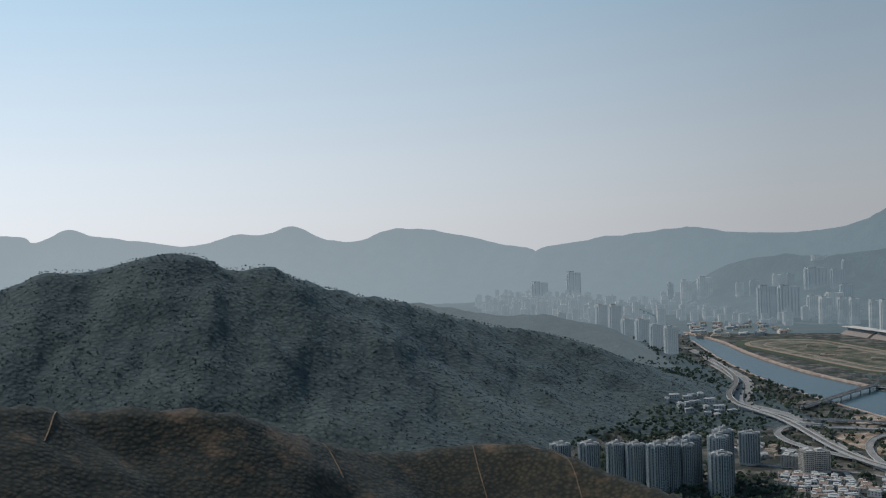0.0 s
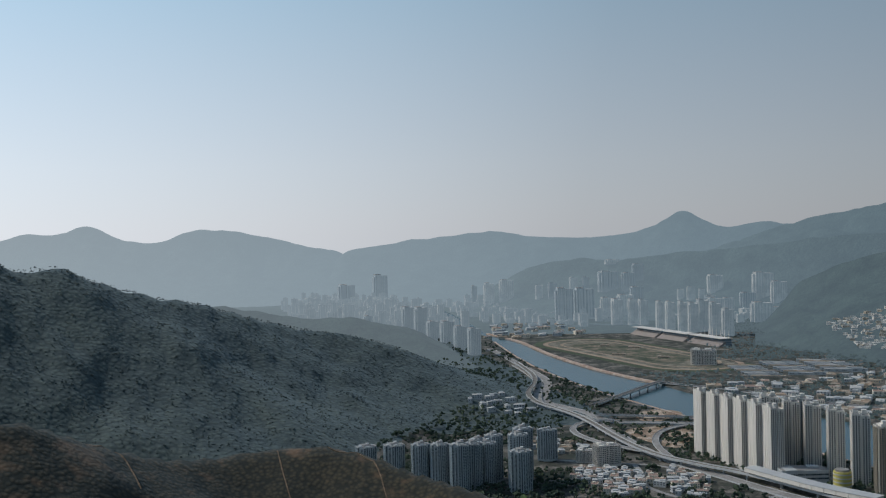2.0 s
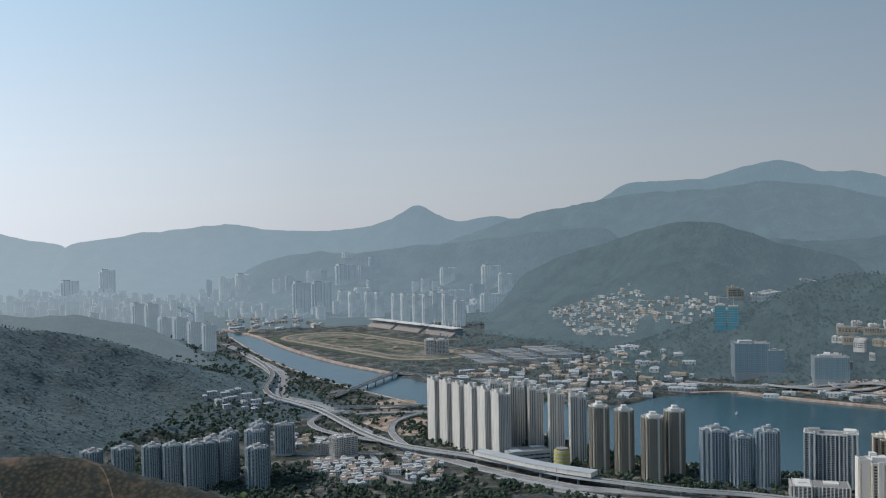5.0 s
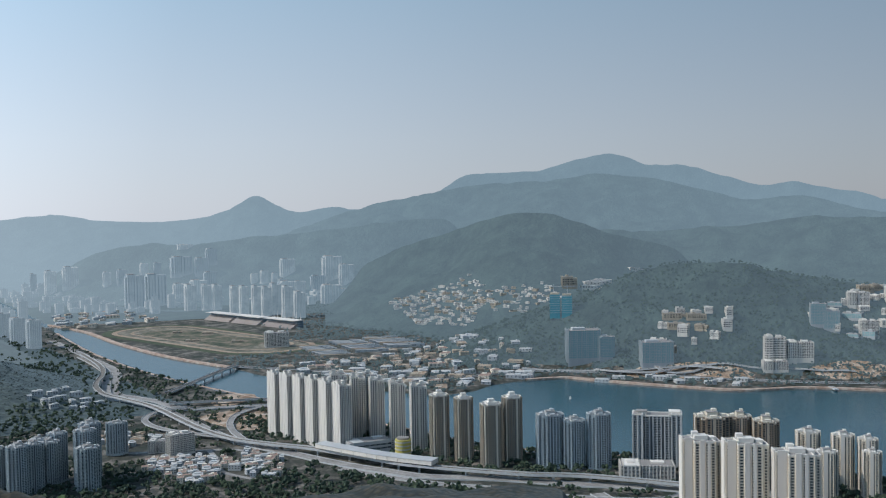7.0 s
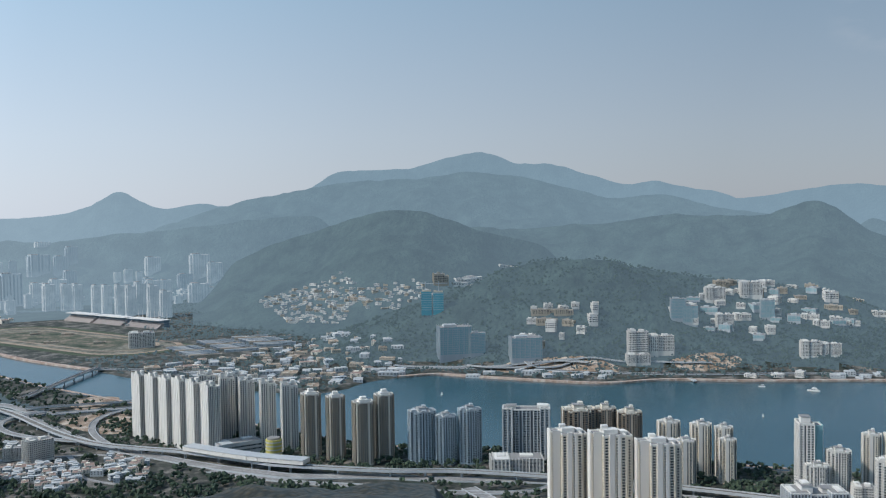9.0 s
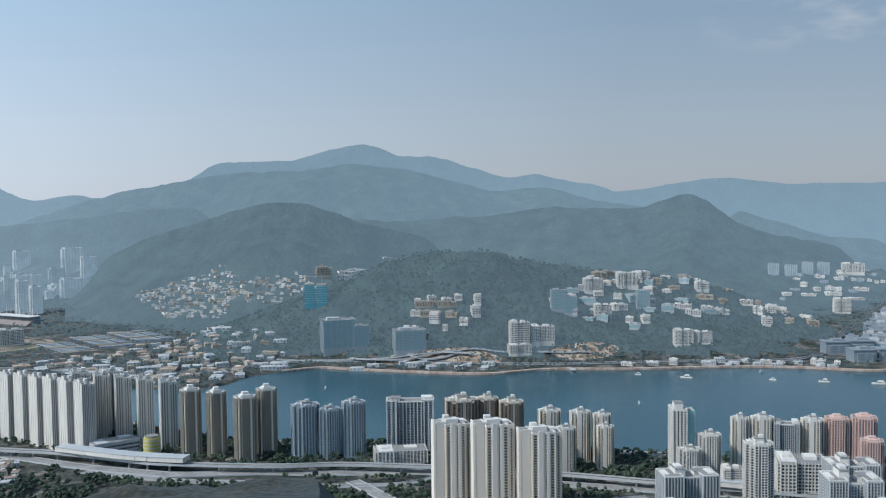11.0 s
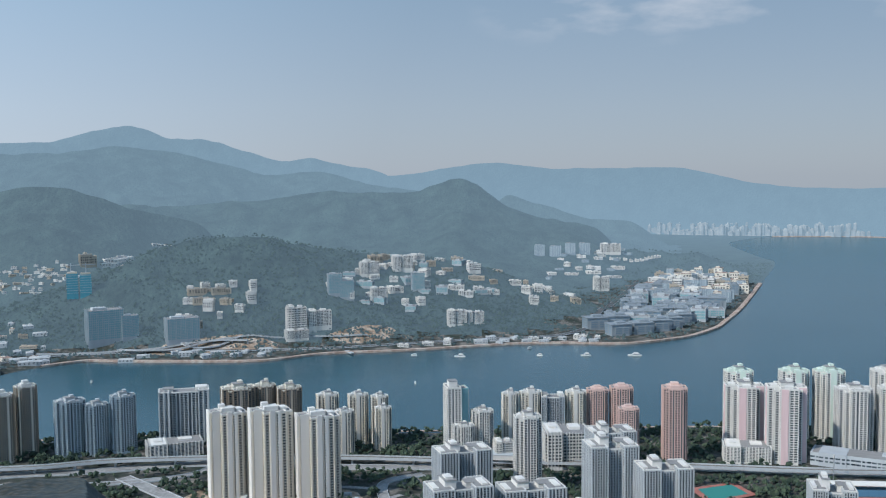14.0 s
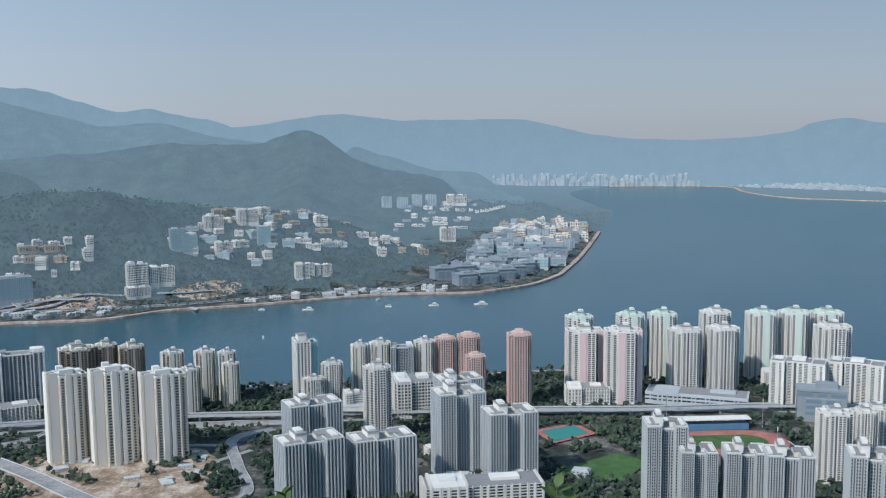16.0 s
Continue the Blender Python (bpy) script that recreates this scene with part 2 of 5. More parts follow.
def nearest(x, y, line, closed=False):
    """Distance to a polyline, and the value of its further columns there."""
    best = np.full(x.shape, 1e9)
    val = np.zeros(x.shape)
    m = len(line)
    for i in range(m if closed else m - 1):
        a, b = line[i], line[(i + 1) % m]
        ux, uy = b[0] - a[0], b[1] - a[1]
        t = np.clip(((x - a[0]) * ux + (y - a[1]) * uy) / (ux * ux + uy * uy + 1e-9), 0, 1)
        d = np.hypot(x - a[0] - t * ux, y - a[1] - t * uy)
        near = d < best
        best = np.where(near, d, best)
        if len(a) > 2:
            val = np.where(near, a[2] + t * (b[2] - a[2]), val)
    return best, val


def inside(x, y, line):
    odd = np.zeros(x.shape, bool)
    m = len(line)
    for i in range(m):
        (x0, y0), (x1, y1) = line[i][:2], line[(i + 1) % m][:2]
        if y0 != y1:
            odd ^= ((y0 > y) != (y1 > y)) & (x < (x1 - x0) * (y - y0) / (y1 - y0) + x0)
    return odd


def polar(rows):
    """Ridge crests given as azimuth, distance, angle over the eye's level -> x, y, z."""
    return [(r * math.sin(radians(a)), r * math.cos(radians(a)), EYE + r * math.tan(radians(e))) for a, r, e in rows]


NEAR_SHORE = [(560, 3600), (600, 3150), (628, 2671), (586, 2260), (575, 1944), (577, 1732), (602, 1516), (633, 1346),
              (672, 1130), (700, 960), (731, 870), (800, 780), (875, 660), (930, 548), (975, 461), (1068, 292), (1106, 228),
              (1176, 42), (1255, -126), (1400, -500), (1600, -1200), (2000, -2600)]
FAR_SHORE = [(4700, -2600), (3900, -700), (3982, -375), (4101, -45), (4421, 133), (4790, 222), (4830, 461), (4735, 763), (4400, 860),
             (4102, 826), (3524, 607), (3295, 521), (2652, 456), (2163, 409), (1909, 395), (1831, 395), (1717, 417),
             (1632, 466), (1596, 506), (1567, 587), (1518, 667), (1397, 791), (1311, 900), (1218, 955), (1155, 1073),
             (1118, 1160), (1098, 1206), (1036, 1232), (968, 1236), (905, 1212), (840, 1240), (775, 1400), (730, 1550), (718, 1690),
             (679, 1891), (665, 2158), (671, 2442), (643, 2663), (680, 3150), (700, 3600)]
near_line, far_line = smooth_line(NEAR_SHORE, 4), smooth_line(FAR_SHORE, 4)
WATER = np.concatenate([near_line, far_line])

BIG_HILL = smooth_line(polar([(-45, 1400, -3.5), (-32, 1450, -3.0), (-24.2, 1480, -2.0), (-21.9, 1490, -1.06), (-19.4, 1500, -1.11), (-16.7, 1500, -0.47), (-14.1, 1510, -0.47),
                  (-12.4, 1510, -1.27), (-10.2, 1520, -1.22), (-8.3, 1540, -2.07), (-5.4, 1570, -2.99), (-2.9, 1600, -3.51),
                  (-0.9, 1630, -4.13), (2, 1680, -4.97), (6.8, 1700, -5.91), (9.4, 1700, -6.91), (11.2, 1690, -8.1)]), 4)
BACK_RIDGE = smooth_line(polar([(-14, 2250, -6.5), (-9, 2280, -4.4), (-5, 2300, -3.6), (-2, 2350, -3.65), (1, 2400, -4.2), (4, 2400, -4.6), (6, 2350, -4.65), (8, 2300, -5.4), (10, 2200, -6.2)]), 3)
BROWN_RIDGE = smooth_line(polar([(-45, 560, -8), (-24.4, 620, -7.98), (-21.6, 640, -8.57), (-18.7, 650, -8.59), (-14.9, 660, -8.96), (-12.1, 670, -9.4), (-9.6, 690, -10.41),
                     (-7.7, 700, -11.15), (-4.8, 720, -11.93), (-1.9, 740, -12.06), (1.3, 750, -11.75), (4, 745, -11.82), (6.6, 730, -12.47),
                     (9.2, 710, -13.5), (11.4, 690, -14.18), (14.5, 660, -15.2), (18, 600, -17)]), 3)
CAMPUS_HILL = smooth_line(polar([(41.5, 1850, -7.0), (43.5, 1880, -5.6), (45.2, 1900, -4.23), (47.4, 1950, -3.3), (50, 1950, -3.02), (52, 1950, -3.1), (53.9, 1980, -3.55),
                     (56.5, 2020, -4.0), (60, 2050, -4.4), (64, 2100, -4.8), (66, 2080, -5.8)]), 3)
KNOLL = smooth_line(polar([(64.2, 1680, -7.6), (65.5, 1690, -6.75), (67.0, 1690, -6.8), (68.2, 1690, -7.8)]), 3)
POINT_HILL = smooth_line(polar([(71, 2900, -3.9), (75, 3000, -4.15), (78, 3050, -4.3), (80, 3000, -4.7)]), 3)
RIDGES = [(BIG_HILL, 560, 16), (BACK_RIDGE, 420, 40), (CAMPUS_HILL, 420, 45), (KNOLL, 190, 8), (POINT_HILL, 220, 12)]


def crest_height(x, y, line, width, warp):
    """Height of a hill whose crest is the given line: the highest of its stretches at each place."""
    out = np.zeros(x.shape)
    gap = np.full(x.shape, 1e9)
    for a, b in zip(line[:-1], line[1:]):
        ux, uy = b[0] - a[0], b[1] - a[1]
        t = np.clip(((x - a[0]) * ux + (y - a[1]) * uy) / (ux * ux + uy * uy + 1e-9), 0, 1)
        d = np.hypot(x - a[0] - t * ux, y - a[1] - t * uy)
        gap = np.minimum(gap, d)
        top = a[2] + t * (b[2] - a[2])
        reach = width * (0.25 + 0.75 * np.clip(top / line[:, 2].max(), 0, 1))
        d = np.maximum(0, d + warp * np.clip(d / (0.3 * width), 0, 1))
        f = np.clip(1 - d / reach, 0, 1)
        out = np.maximum(out, top * f * (0.55 + 0.45 * f))
    return out, gap


def land(x, y):
    """Height of the ground: plain, hills, the hill the camera stands on, and the sea bed."""
    x, y = np.asarray(x, float), np.asarray(y, float)
    d_shore, _ = nearest(x, y, WATER, True)
    wet = inside(x, y, WATER)
    plain = np.minimum(2.6, 0.25 + d_shore * 0.22)
    plain = plain + np.clip((d_shore - 260) * 0.014, 0, 25) * (x > 650) * (y > -600)
    z = np.where(wet, np.maximum(-6, -d_shore * 0.25), plain)
    rough = fbm(x, y, 260, 6, 3)
    fine = fbm(x, y, 45, 4, 11)
    gullies = fbm(x + 0.25 * y, y * 0.45, 95, 5, 31)
    for line, width, spur in RIDGES:
        h, gap = crest_height(x, y, line, width, spur * 2.4 * (gullies if line is BIG_HILL else rough))
        h = h + (8 * fine + 2 * rough) * np.clip(h / 40, 0, 1) * np.clip(gap / 30, 0.12, 1)
        h = h * np.clip((d_shore - (25 if line is BIG_HILL else 60)) / 130, 0, 1)
        z = np.where(wet, z, np.maximum(z, h))
    h, gap = crest_height(x, y, BROWN_RIDGE, 330, 60 * rough)
    z = np.where(wet, z, np.maximum(z, h + 5 * fine * np.clip(h / 40, 0, 1) * np.clip(gap / 25, 0.1, 1)))
    r, az = np.hypot(x, y), np.degrees(np.arctan2(x, y))
    steep = np.interp(az, [-180, -60, 10, 30, 42, 46, 49, 66, 110, 180], [0.30, 0.30, 0.285, 0.272, 0.275, 0.34, 0.44, 0.47, 0.47, 0.30])
    hill = EYE - 1.7 - steep * r - 14 * np.clip(r / 60, 0, 1) + (10 * fine + 16 * rough) * np.clip(r / 250, 0, 1)
    return np.maximum(z, np.where(r < 640, hill, -50))


# ---- ground, hills and water ----
def sheet(name, verts, faces, mats, index=None, smooth=True):
    me = bpy.data.meshes.new(name)
    me.vertices.add(len(verts))
    me.vertices.foreach_set("co", np.asarray(verts, np.float32).ravel())
    faces = np.asarray(faces, np.int32)
    me.loops.add(faces.size)
    me.loops.foreach_set("vertex_index", faces.ravel())
    me.polygons.add(len(faces))
    me.polygons.foreach_set("loop_start", np.arange(0, faces.size, faces.shape[1], dtype=np.int32))
    me.polygons.foreach_set("use_smooth", np.full(len(faces), smooth))
    for m in mats:
        me.materials.append(m)
    if index is not None:
        me.polygons.foreach_set("material_index", np.asarray(index, np.int32))
    me.update(calc_edges=True)
    me.validate()
    return new(name, me)


def grid_faces(rows, cols):
    i = np.arange(rows - 1)[:, None] * cols + np.arange(cols - 1)[None, :]
    i = i.ravel()
    return np.stack([i, i + 1, i + cols + 1, i + cols], 1)


angles = np.radians(np.concatenate([np.linspace(-180, -42, 70)[:-1], np.linspace(-42, 102, 760)[:-1], np.linspace(102, 180, 40)]))
radii = np.concatenate([[0.0, 1.0, 2.2, 4, 7, 11, 17], np.geomspace(25, 4960, 400)])
AA, RR = np.meshgrid(angles, radii)
GX, GY = RR * np.sin(AA), RR * np.cos(AA)
GZ = land(GX, GY)
faces = grid_faces(len(radii), len(angles))
cx, cy, cz = (g.ravel()[faces].mean(1) for g in (GX, GY, GZ))
dist = np.hypot(cx, cy)
kind = np.where(cz > 9, 0, 2)
kind = np.where((dist < 640) | ((dist < 900) & (np.degrees(np.arctan2(cx, cy)) < 16) & (cz > 20)), 1, kind)
kind = np.where((cx < 520) & (cz < 9) & (cy > 1350), 0, kind)
# farther slopes and plain take the materials with painted haze
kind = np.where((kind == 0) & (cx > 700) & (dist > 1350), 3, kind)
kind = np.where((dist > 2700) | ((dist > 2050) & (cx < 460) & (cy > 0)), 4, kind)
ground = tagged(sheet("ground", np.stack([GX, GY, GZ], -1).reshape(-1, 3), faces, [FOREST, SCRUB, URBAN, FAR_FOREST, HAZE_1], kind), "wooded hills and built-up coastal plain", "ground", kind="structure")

wx, wy = np.meshgrid(np.linspace(-200, 4990, 60), np.linspace(-4990, 4990, 110))
sea = sheet("water", np.stack([wx, wy, wx * 0], -1).reshape(-1, 3), grid_faces(110, 60), [SEA])
tagged(sea, "calm blue-grey sea and tidal river", "water", kind="structure")


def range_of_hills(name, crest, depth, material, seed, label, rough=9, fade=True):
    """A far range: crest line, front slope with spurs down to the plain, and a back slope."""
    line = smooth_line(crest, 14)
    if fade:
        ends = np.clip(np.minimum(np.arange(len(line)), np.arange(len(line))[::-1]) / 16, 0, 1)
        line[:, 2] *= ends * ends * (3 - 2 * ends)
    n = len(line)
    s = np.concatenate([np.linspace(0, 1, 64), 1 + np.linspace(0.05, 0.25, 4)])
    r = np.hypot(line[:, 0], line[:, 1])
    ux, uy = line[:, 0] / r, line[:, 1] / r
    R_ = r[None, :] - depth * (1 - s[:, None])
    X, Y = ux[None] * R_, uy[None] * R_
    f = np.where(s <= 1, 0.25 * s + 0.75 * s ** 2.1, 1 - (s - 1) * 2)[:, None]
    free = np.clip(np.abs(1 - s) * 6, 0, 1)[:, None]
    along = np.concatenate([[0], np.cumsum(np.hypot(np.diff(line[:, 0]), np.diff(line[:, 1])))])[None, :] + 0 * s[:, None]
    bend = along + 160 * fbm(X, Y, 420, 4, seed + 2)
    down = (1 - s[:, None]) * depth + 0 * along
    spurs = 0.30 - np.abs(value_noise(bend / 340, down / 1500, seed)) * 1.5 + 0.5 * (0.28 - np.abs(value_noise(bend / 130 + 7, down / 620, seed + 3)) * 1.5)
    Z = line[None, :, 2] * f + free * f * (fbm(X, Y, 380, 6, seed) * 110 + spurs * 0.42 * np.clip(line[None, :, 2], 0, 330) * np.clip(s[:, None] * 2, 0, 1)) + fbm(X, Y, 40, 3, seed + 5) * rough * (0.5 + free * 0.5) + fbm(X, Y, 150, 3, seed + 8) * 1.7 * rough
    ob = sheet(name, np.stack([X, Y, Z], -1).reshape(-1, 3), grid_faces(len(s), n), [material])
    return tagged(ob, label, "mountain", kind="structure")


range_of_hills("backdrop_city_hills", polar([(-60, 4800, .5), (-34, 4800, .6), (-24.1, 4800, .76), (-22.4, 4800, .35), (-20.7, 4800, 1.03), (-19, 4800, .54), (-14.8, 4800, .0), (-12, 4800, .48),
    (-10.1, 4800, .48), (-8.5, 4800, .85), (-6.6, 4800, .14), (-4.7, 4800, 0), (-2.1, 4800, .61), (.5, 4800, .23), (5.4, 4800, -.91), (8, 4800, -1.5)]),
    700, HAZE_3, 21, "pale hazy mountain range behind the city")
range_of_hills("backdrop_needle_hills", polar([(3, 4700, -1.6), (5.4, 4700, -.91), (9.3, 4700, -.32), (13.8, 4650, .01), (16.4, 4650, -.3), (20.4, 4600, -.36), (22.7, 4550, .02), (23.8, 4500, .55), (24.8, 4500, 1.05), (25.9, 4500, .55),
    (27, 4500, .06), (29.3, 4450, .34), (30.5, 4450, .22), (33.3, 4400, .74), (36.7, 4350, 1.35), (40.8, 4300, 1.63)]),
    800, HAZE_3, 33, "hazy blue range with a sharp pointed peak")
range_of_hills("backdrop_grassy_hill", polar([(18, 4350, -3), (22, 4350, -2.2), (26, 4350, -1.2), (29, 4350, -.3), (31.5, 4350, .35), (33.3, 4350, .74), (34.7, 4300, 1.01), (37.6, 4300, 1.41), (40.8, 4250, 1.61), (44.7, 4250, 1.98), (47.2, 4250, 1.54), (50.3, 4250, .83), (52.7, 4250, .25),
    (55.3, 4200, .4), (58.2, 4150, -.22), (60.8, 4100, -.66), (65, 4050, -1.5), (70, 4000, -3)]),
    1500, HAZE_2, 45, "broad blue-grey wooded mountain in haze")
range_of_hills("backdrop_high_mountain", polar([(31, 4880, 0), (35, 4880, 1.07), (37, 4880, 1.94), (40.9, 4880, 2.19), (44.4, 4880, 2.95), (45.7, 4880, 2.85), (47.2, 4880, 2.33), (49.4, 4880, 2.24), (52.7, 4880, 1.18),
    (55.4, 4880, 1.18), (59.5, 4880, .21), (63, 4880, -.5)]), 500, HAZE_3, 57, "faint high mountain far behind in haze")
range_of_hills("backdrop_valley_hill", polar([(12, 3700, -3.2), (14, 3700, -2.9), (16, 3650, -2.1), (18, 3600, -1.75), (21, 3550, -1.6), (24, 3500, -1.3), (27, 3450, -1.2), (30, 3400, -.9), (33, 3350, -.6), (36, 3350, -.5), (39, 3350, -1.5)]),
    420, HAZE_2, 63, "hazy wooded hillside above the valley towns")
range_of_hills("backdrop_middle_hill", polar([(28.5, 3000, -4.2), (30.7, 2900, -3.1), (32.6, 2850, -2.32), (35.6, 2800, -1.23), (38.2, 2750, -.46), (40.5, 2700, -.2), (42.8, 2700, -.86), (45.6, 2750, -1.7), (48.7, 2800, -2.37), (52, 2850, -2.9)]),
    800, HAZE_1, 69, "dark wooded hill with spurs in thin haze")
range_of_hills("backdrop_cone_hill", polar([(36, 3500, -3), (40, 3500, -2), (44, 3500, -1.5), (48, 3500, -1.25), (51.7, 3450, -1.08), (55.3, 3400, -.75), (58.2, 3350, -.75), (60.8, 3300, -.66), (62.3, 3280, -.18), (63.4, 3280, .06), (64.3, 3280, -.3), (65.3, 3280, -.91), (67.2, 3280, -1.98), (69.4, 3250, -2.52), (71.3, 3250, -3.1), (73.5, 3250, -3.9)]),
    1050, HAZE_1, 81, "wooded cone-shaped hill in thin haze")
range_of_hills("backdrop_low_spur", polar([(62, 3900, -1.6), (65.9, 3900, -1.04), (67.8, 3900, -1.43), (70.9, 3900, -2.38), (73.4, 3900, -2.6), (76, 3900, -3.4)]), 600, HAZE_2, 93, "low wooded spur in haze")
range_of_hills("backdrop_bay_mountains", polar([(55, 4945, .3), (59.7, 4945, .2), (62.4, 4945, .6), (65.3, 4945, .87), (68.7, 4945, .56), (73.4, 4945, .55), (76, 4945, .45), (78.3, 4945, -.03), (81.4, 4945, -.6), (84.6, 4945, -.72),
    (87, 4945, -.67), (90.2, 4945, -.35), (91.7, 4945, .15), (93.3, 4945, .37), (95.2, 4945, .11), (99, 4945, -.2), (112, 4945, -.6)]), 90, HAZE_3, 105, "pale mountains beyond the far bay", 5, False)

# ---- building blocks ----
def wall_mat(name, color, **kw):
    return concrete(name, color, **kw)


GLASS, gn, gl_, gb = principled("window_glass", (0.03, 0.045, 0.055), 0.25, 0, 0, 0.4)
info_ = gn.new("ShaderNodeObjectInfo")
gl_.new(mix(gn, gl_, ramp(gn, gl_, noise_tex(gn, gl_, 0.45, 1, True), [(0.45, (0, 0, 0)), (0.6, (1, 1, 1))]), (0.02, 0.03, 0.04), (0.09, 0.11, 0.12)), gb.inputs["Base Color"])
TEAL_GLASS, *_ = principled("teal_curtain_wall", (0.21, 0.37, 0.39), 0.3, 0.0, 0, 0.6)
BLUE_GLASS, *_ = principled("blue_curtain_wall", (0.14, 0.20, 0.25), 0.3, 0.0, 0, 0.6)
WHITE = wall_mat("white_render", (0.70, 0.67, 0.62))
CREAM = wall_mat("cream_tiles", (0.70, 0.64, 0.54))
GREY = wall_mat("grey_tiles", (0.46, 0.48, 0.49))
SLATE = wall_mat("blue_grey_tiles", (0.47, 0.53, 0.56))
BEIGE = wall_mat("beige_tiles", (0.46, 0.40, 0.32))
BROWN = wall_mat("brown_tiles", (0.30, 0.24, 0.18))
PINK = wall_mat("salmon_tiles", (0.64, 0.46, 0.40))
ROSE = wall_mat("pale_pink_paint", (0.68, 0.50, 0.49))
MINT = wall_mat("pale_green_paint", (0.62, 0.70, 0.61))
ROOF = wall_mat("roof_screed", (0.27, 0.26, 0.25), stain=0.5, scale=0.4)
PALE_ROOF = wall_mat("pale_roof_coating", (0.52, 0.51, 0.49), stain=0.6, scale=0.5)
YELLOW = wall_mat("yellow_paint", (0.52, 0.46, 0.13))
REDDISH = wall_mat("weathered_red_roof", (0.30, 0.21, 0.17))
BLUE_ROOF = wall_mat("blue_roof_sheet", (0.10, 0.22, 0.34))
NET = wall_mat("scaffold_net", (0.10, 0.30, 0.36))
PARK = wall_mat("grey_cladding", (0.25, 0.28, 0.30))
# flat dark colour that stands in for shade in facade recesses
RECESS_SHADE = wall_mat("painted_recess_shade", (0.10, 0.11, 0.12))
METAL = principled("galvanised_metal", (0.55, 0.56, 0.57), 0.4, 0.8)[0]
POOL = principled("pool_water", (0.10, 0.42, 0.46), 0.1)[0]
LEAF = foliage("tree_leaves", (0.030, 0.046, 0.034), (0.068, 0.095, 0.064), sheen=0.08)
# far tower walls: concrete colours with haze painted in as glow
FAR_WALL = distance_haze("pale_concrete_painted_haze", (0.60, 0.57, 0.52), 6200.0, (0.42, 0.40, 0.38))
BAY_WALL = distance_haze("bay_towers_painted_haze", (0.54, 0.50, 0.45), 7600.0, (0.38, 0.35, 0.32))
FAR_GREY = distance_haze("grey_concrete_painted_haze", (0.27, 0.26, 0.25), 4800.0, (0.17, 0.17, 0.17))


class Shape:
    """Collects boxes and panels for one mesh."""
    def __init__(self):
        self.v, self.f = [], []

    def box(self, x0, y0, z0, x1, y1, z1):
        i = len(self.v)
        self.v += [(x0, y0, z0), (x1, y0, z0), (x1, y1, z0), (x0, y1, z0), (x0, y0, z1), (x1, y0, z1), (x1, y1, z1), (x0, y1, z1)]
        self.f += [(i, i + 3, i + 2, i + 1), (i + 4, i + 5, i + 6, i + 7), (i, i + 1, i + 5, i + 4), (i + 1, i + 2, i + 6, i + 5),
                   (i + 2, i + 3, i + 7, i + 6), (i + 3, i, i + 4, i + 7)]

    def quad(self, a, b, c, d):
        i = len(self.v)
        self.v += [a, b, c, d]
        self.f.append((i, i + 1, i + 2, i + 3))

    def prism(self, cx, cy, r, z0, z1, n=16, r1=None):
        i, r1 = len(self.v), r if r1 is None else r1
        for k in range(n):
            a = 2 * math.pi * k / n
            self.v += [(cx + r * math.cos(a), cy + r * math.sin(a), z0), (cx + r1 * math.cos(a), cy + r1 * math.sin(a), z1)]
        for k in range(n):
            a, b = i + 2 * k, i + 2 * ((k + 1) % n)
            self.f.append((a, b, b + 1, a + 1))
        self.f.append(tuple(i + 2 * k + 1 for k in range(n)))

    def part(self, name, material, parent, label="", kind=""):
        me = bpy.data.meshes.new(name)
        me.from_pydata(self.v, [], [tuple(dict.fromkeys(f)) for f in self.f])
        me.materials.append(material)
        me.update()
        ob = new(name, me)
        ob.parent = parent
        return tagged(ob, label, kind=kind)


def empty(name):
    return new(name)


SIDES = ((0, -1), (1, 0), (0, 1), (-1, 0))


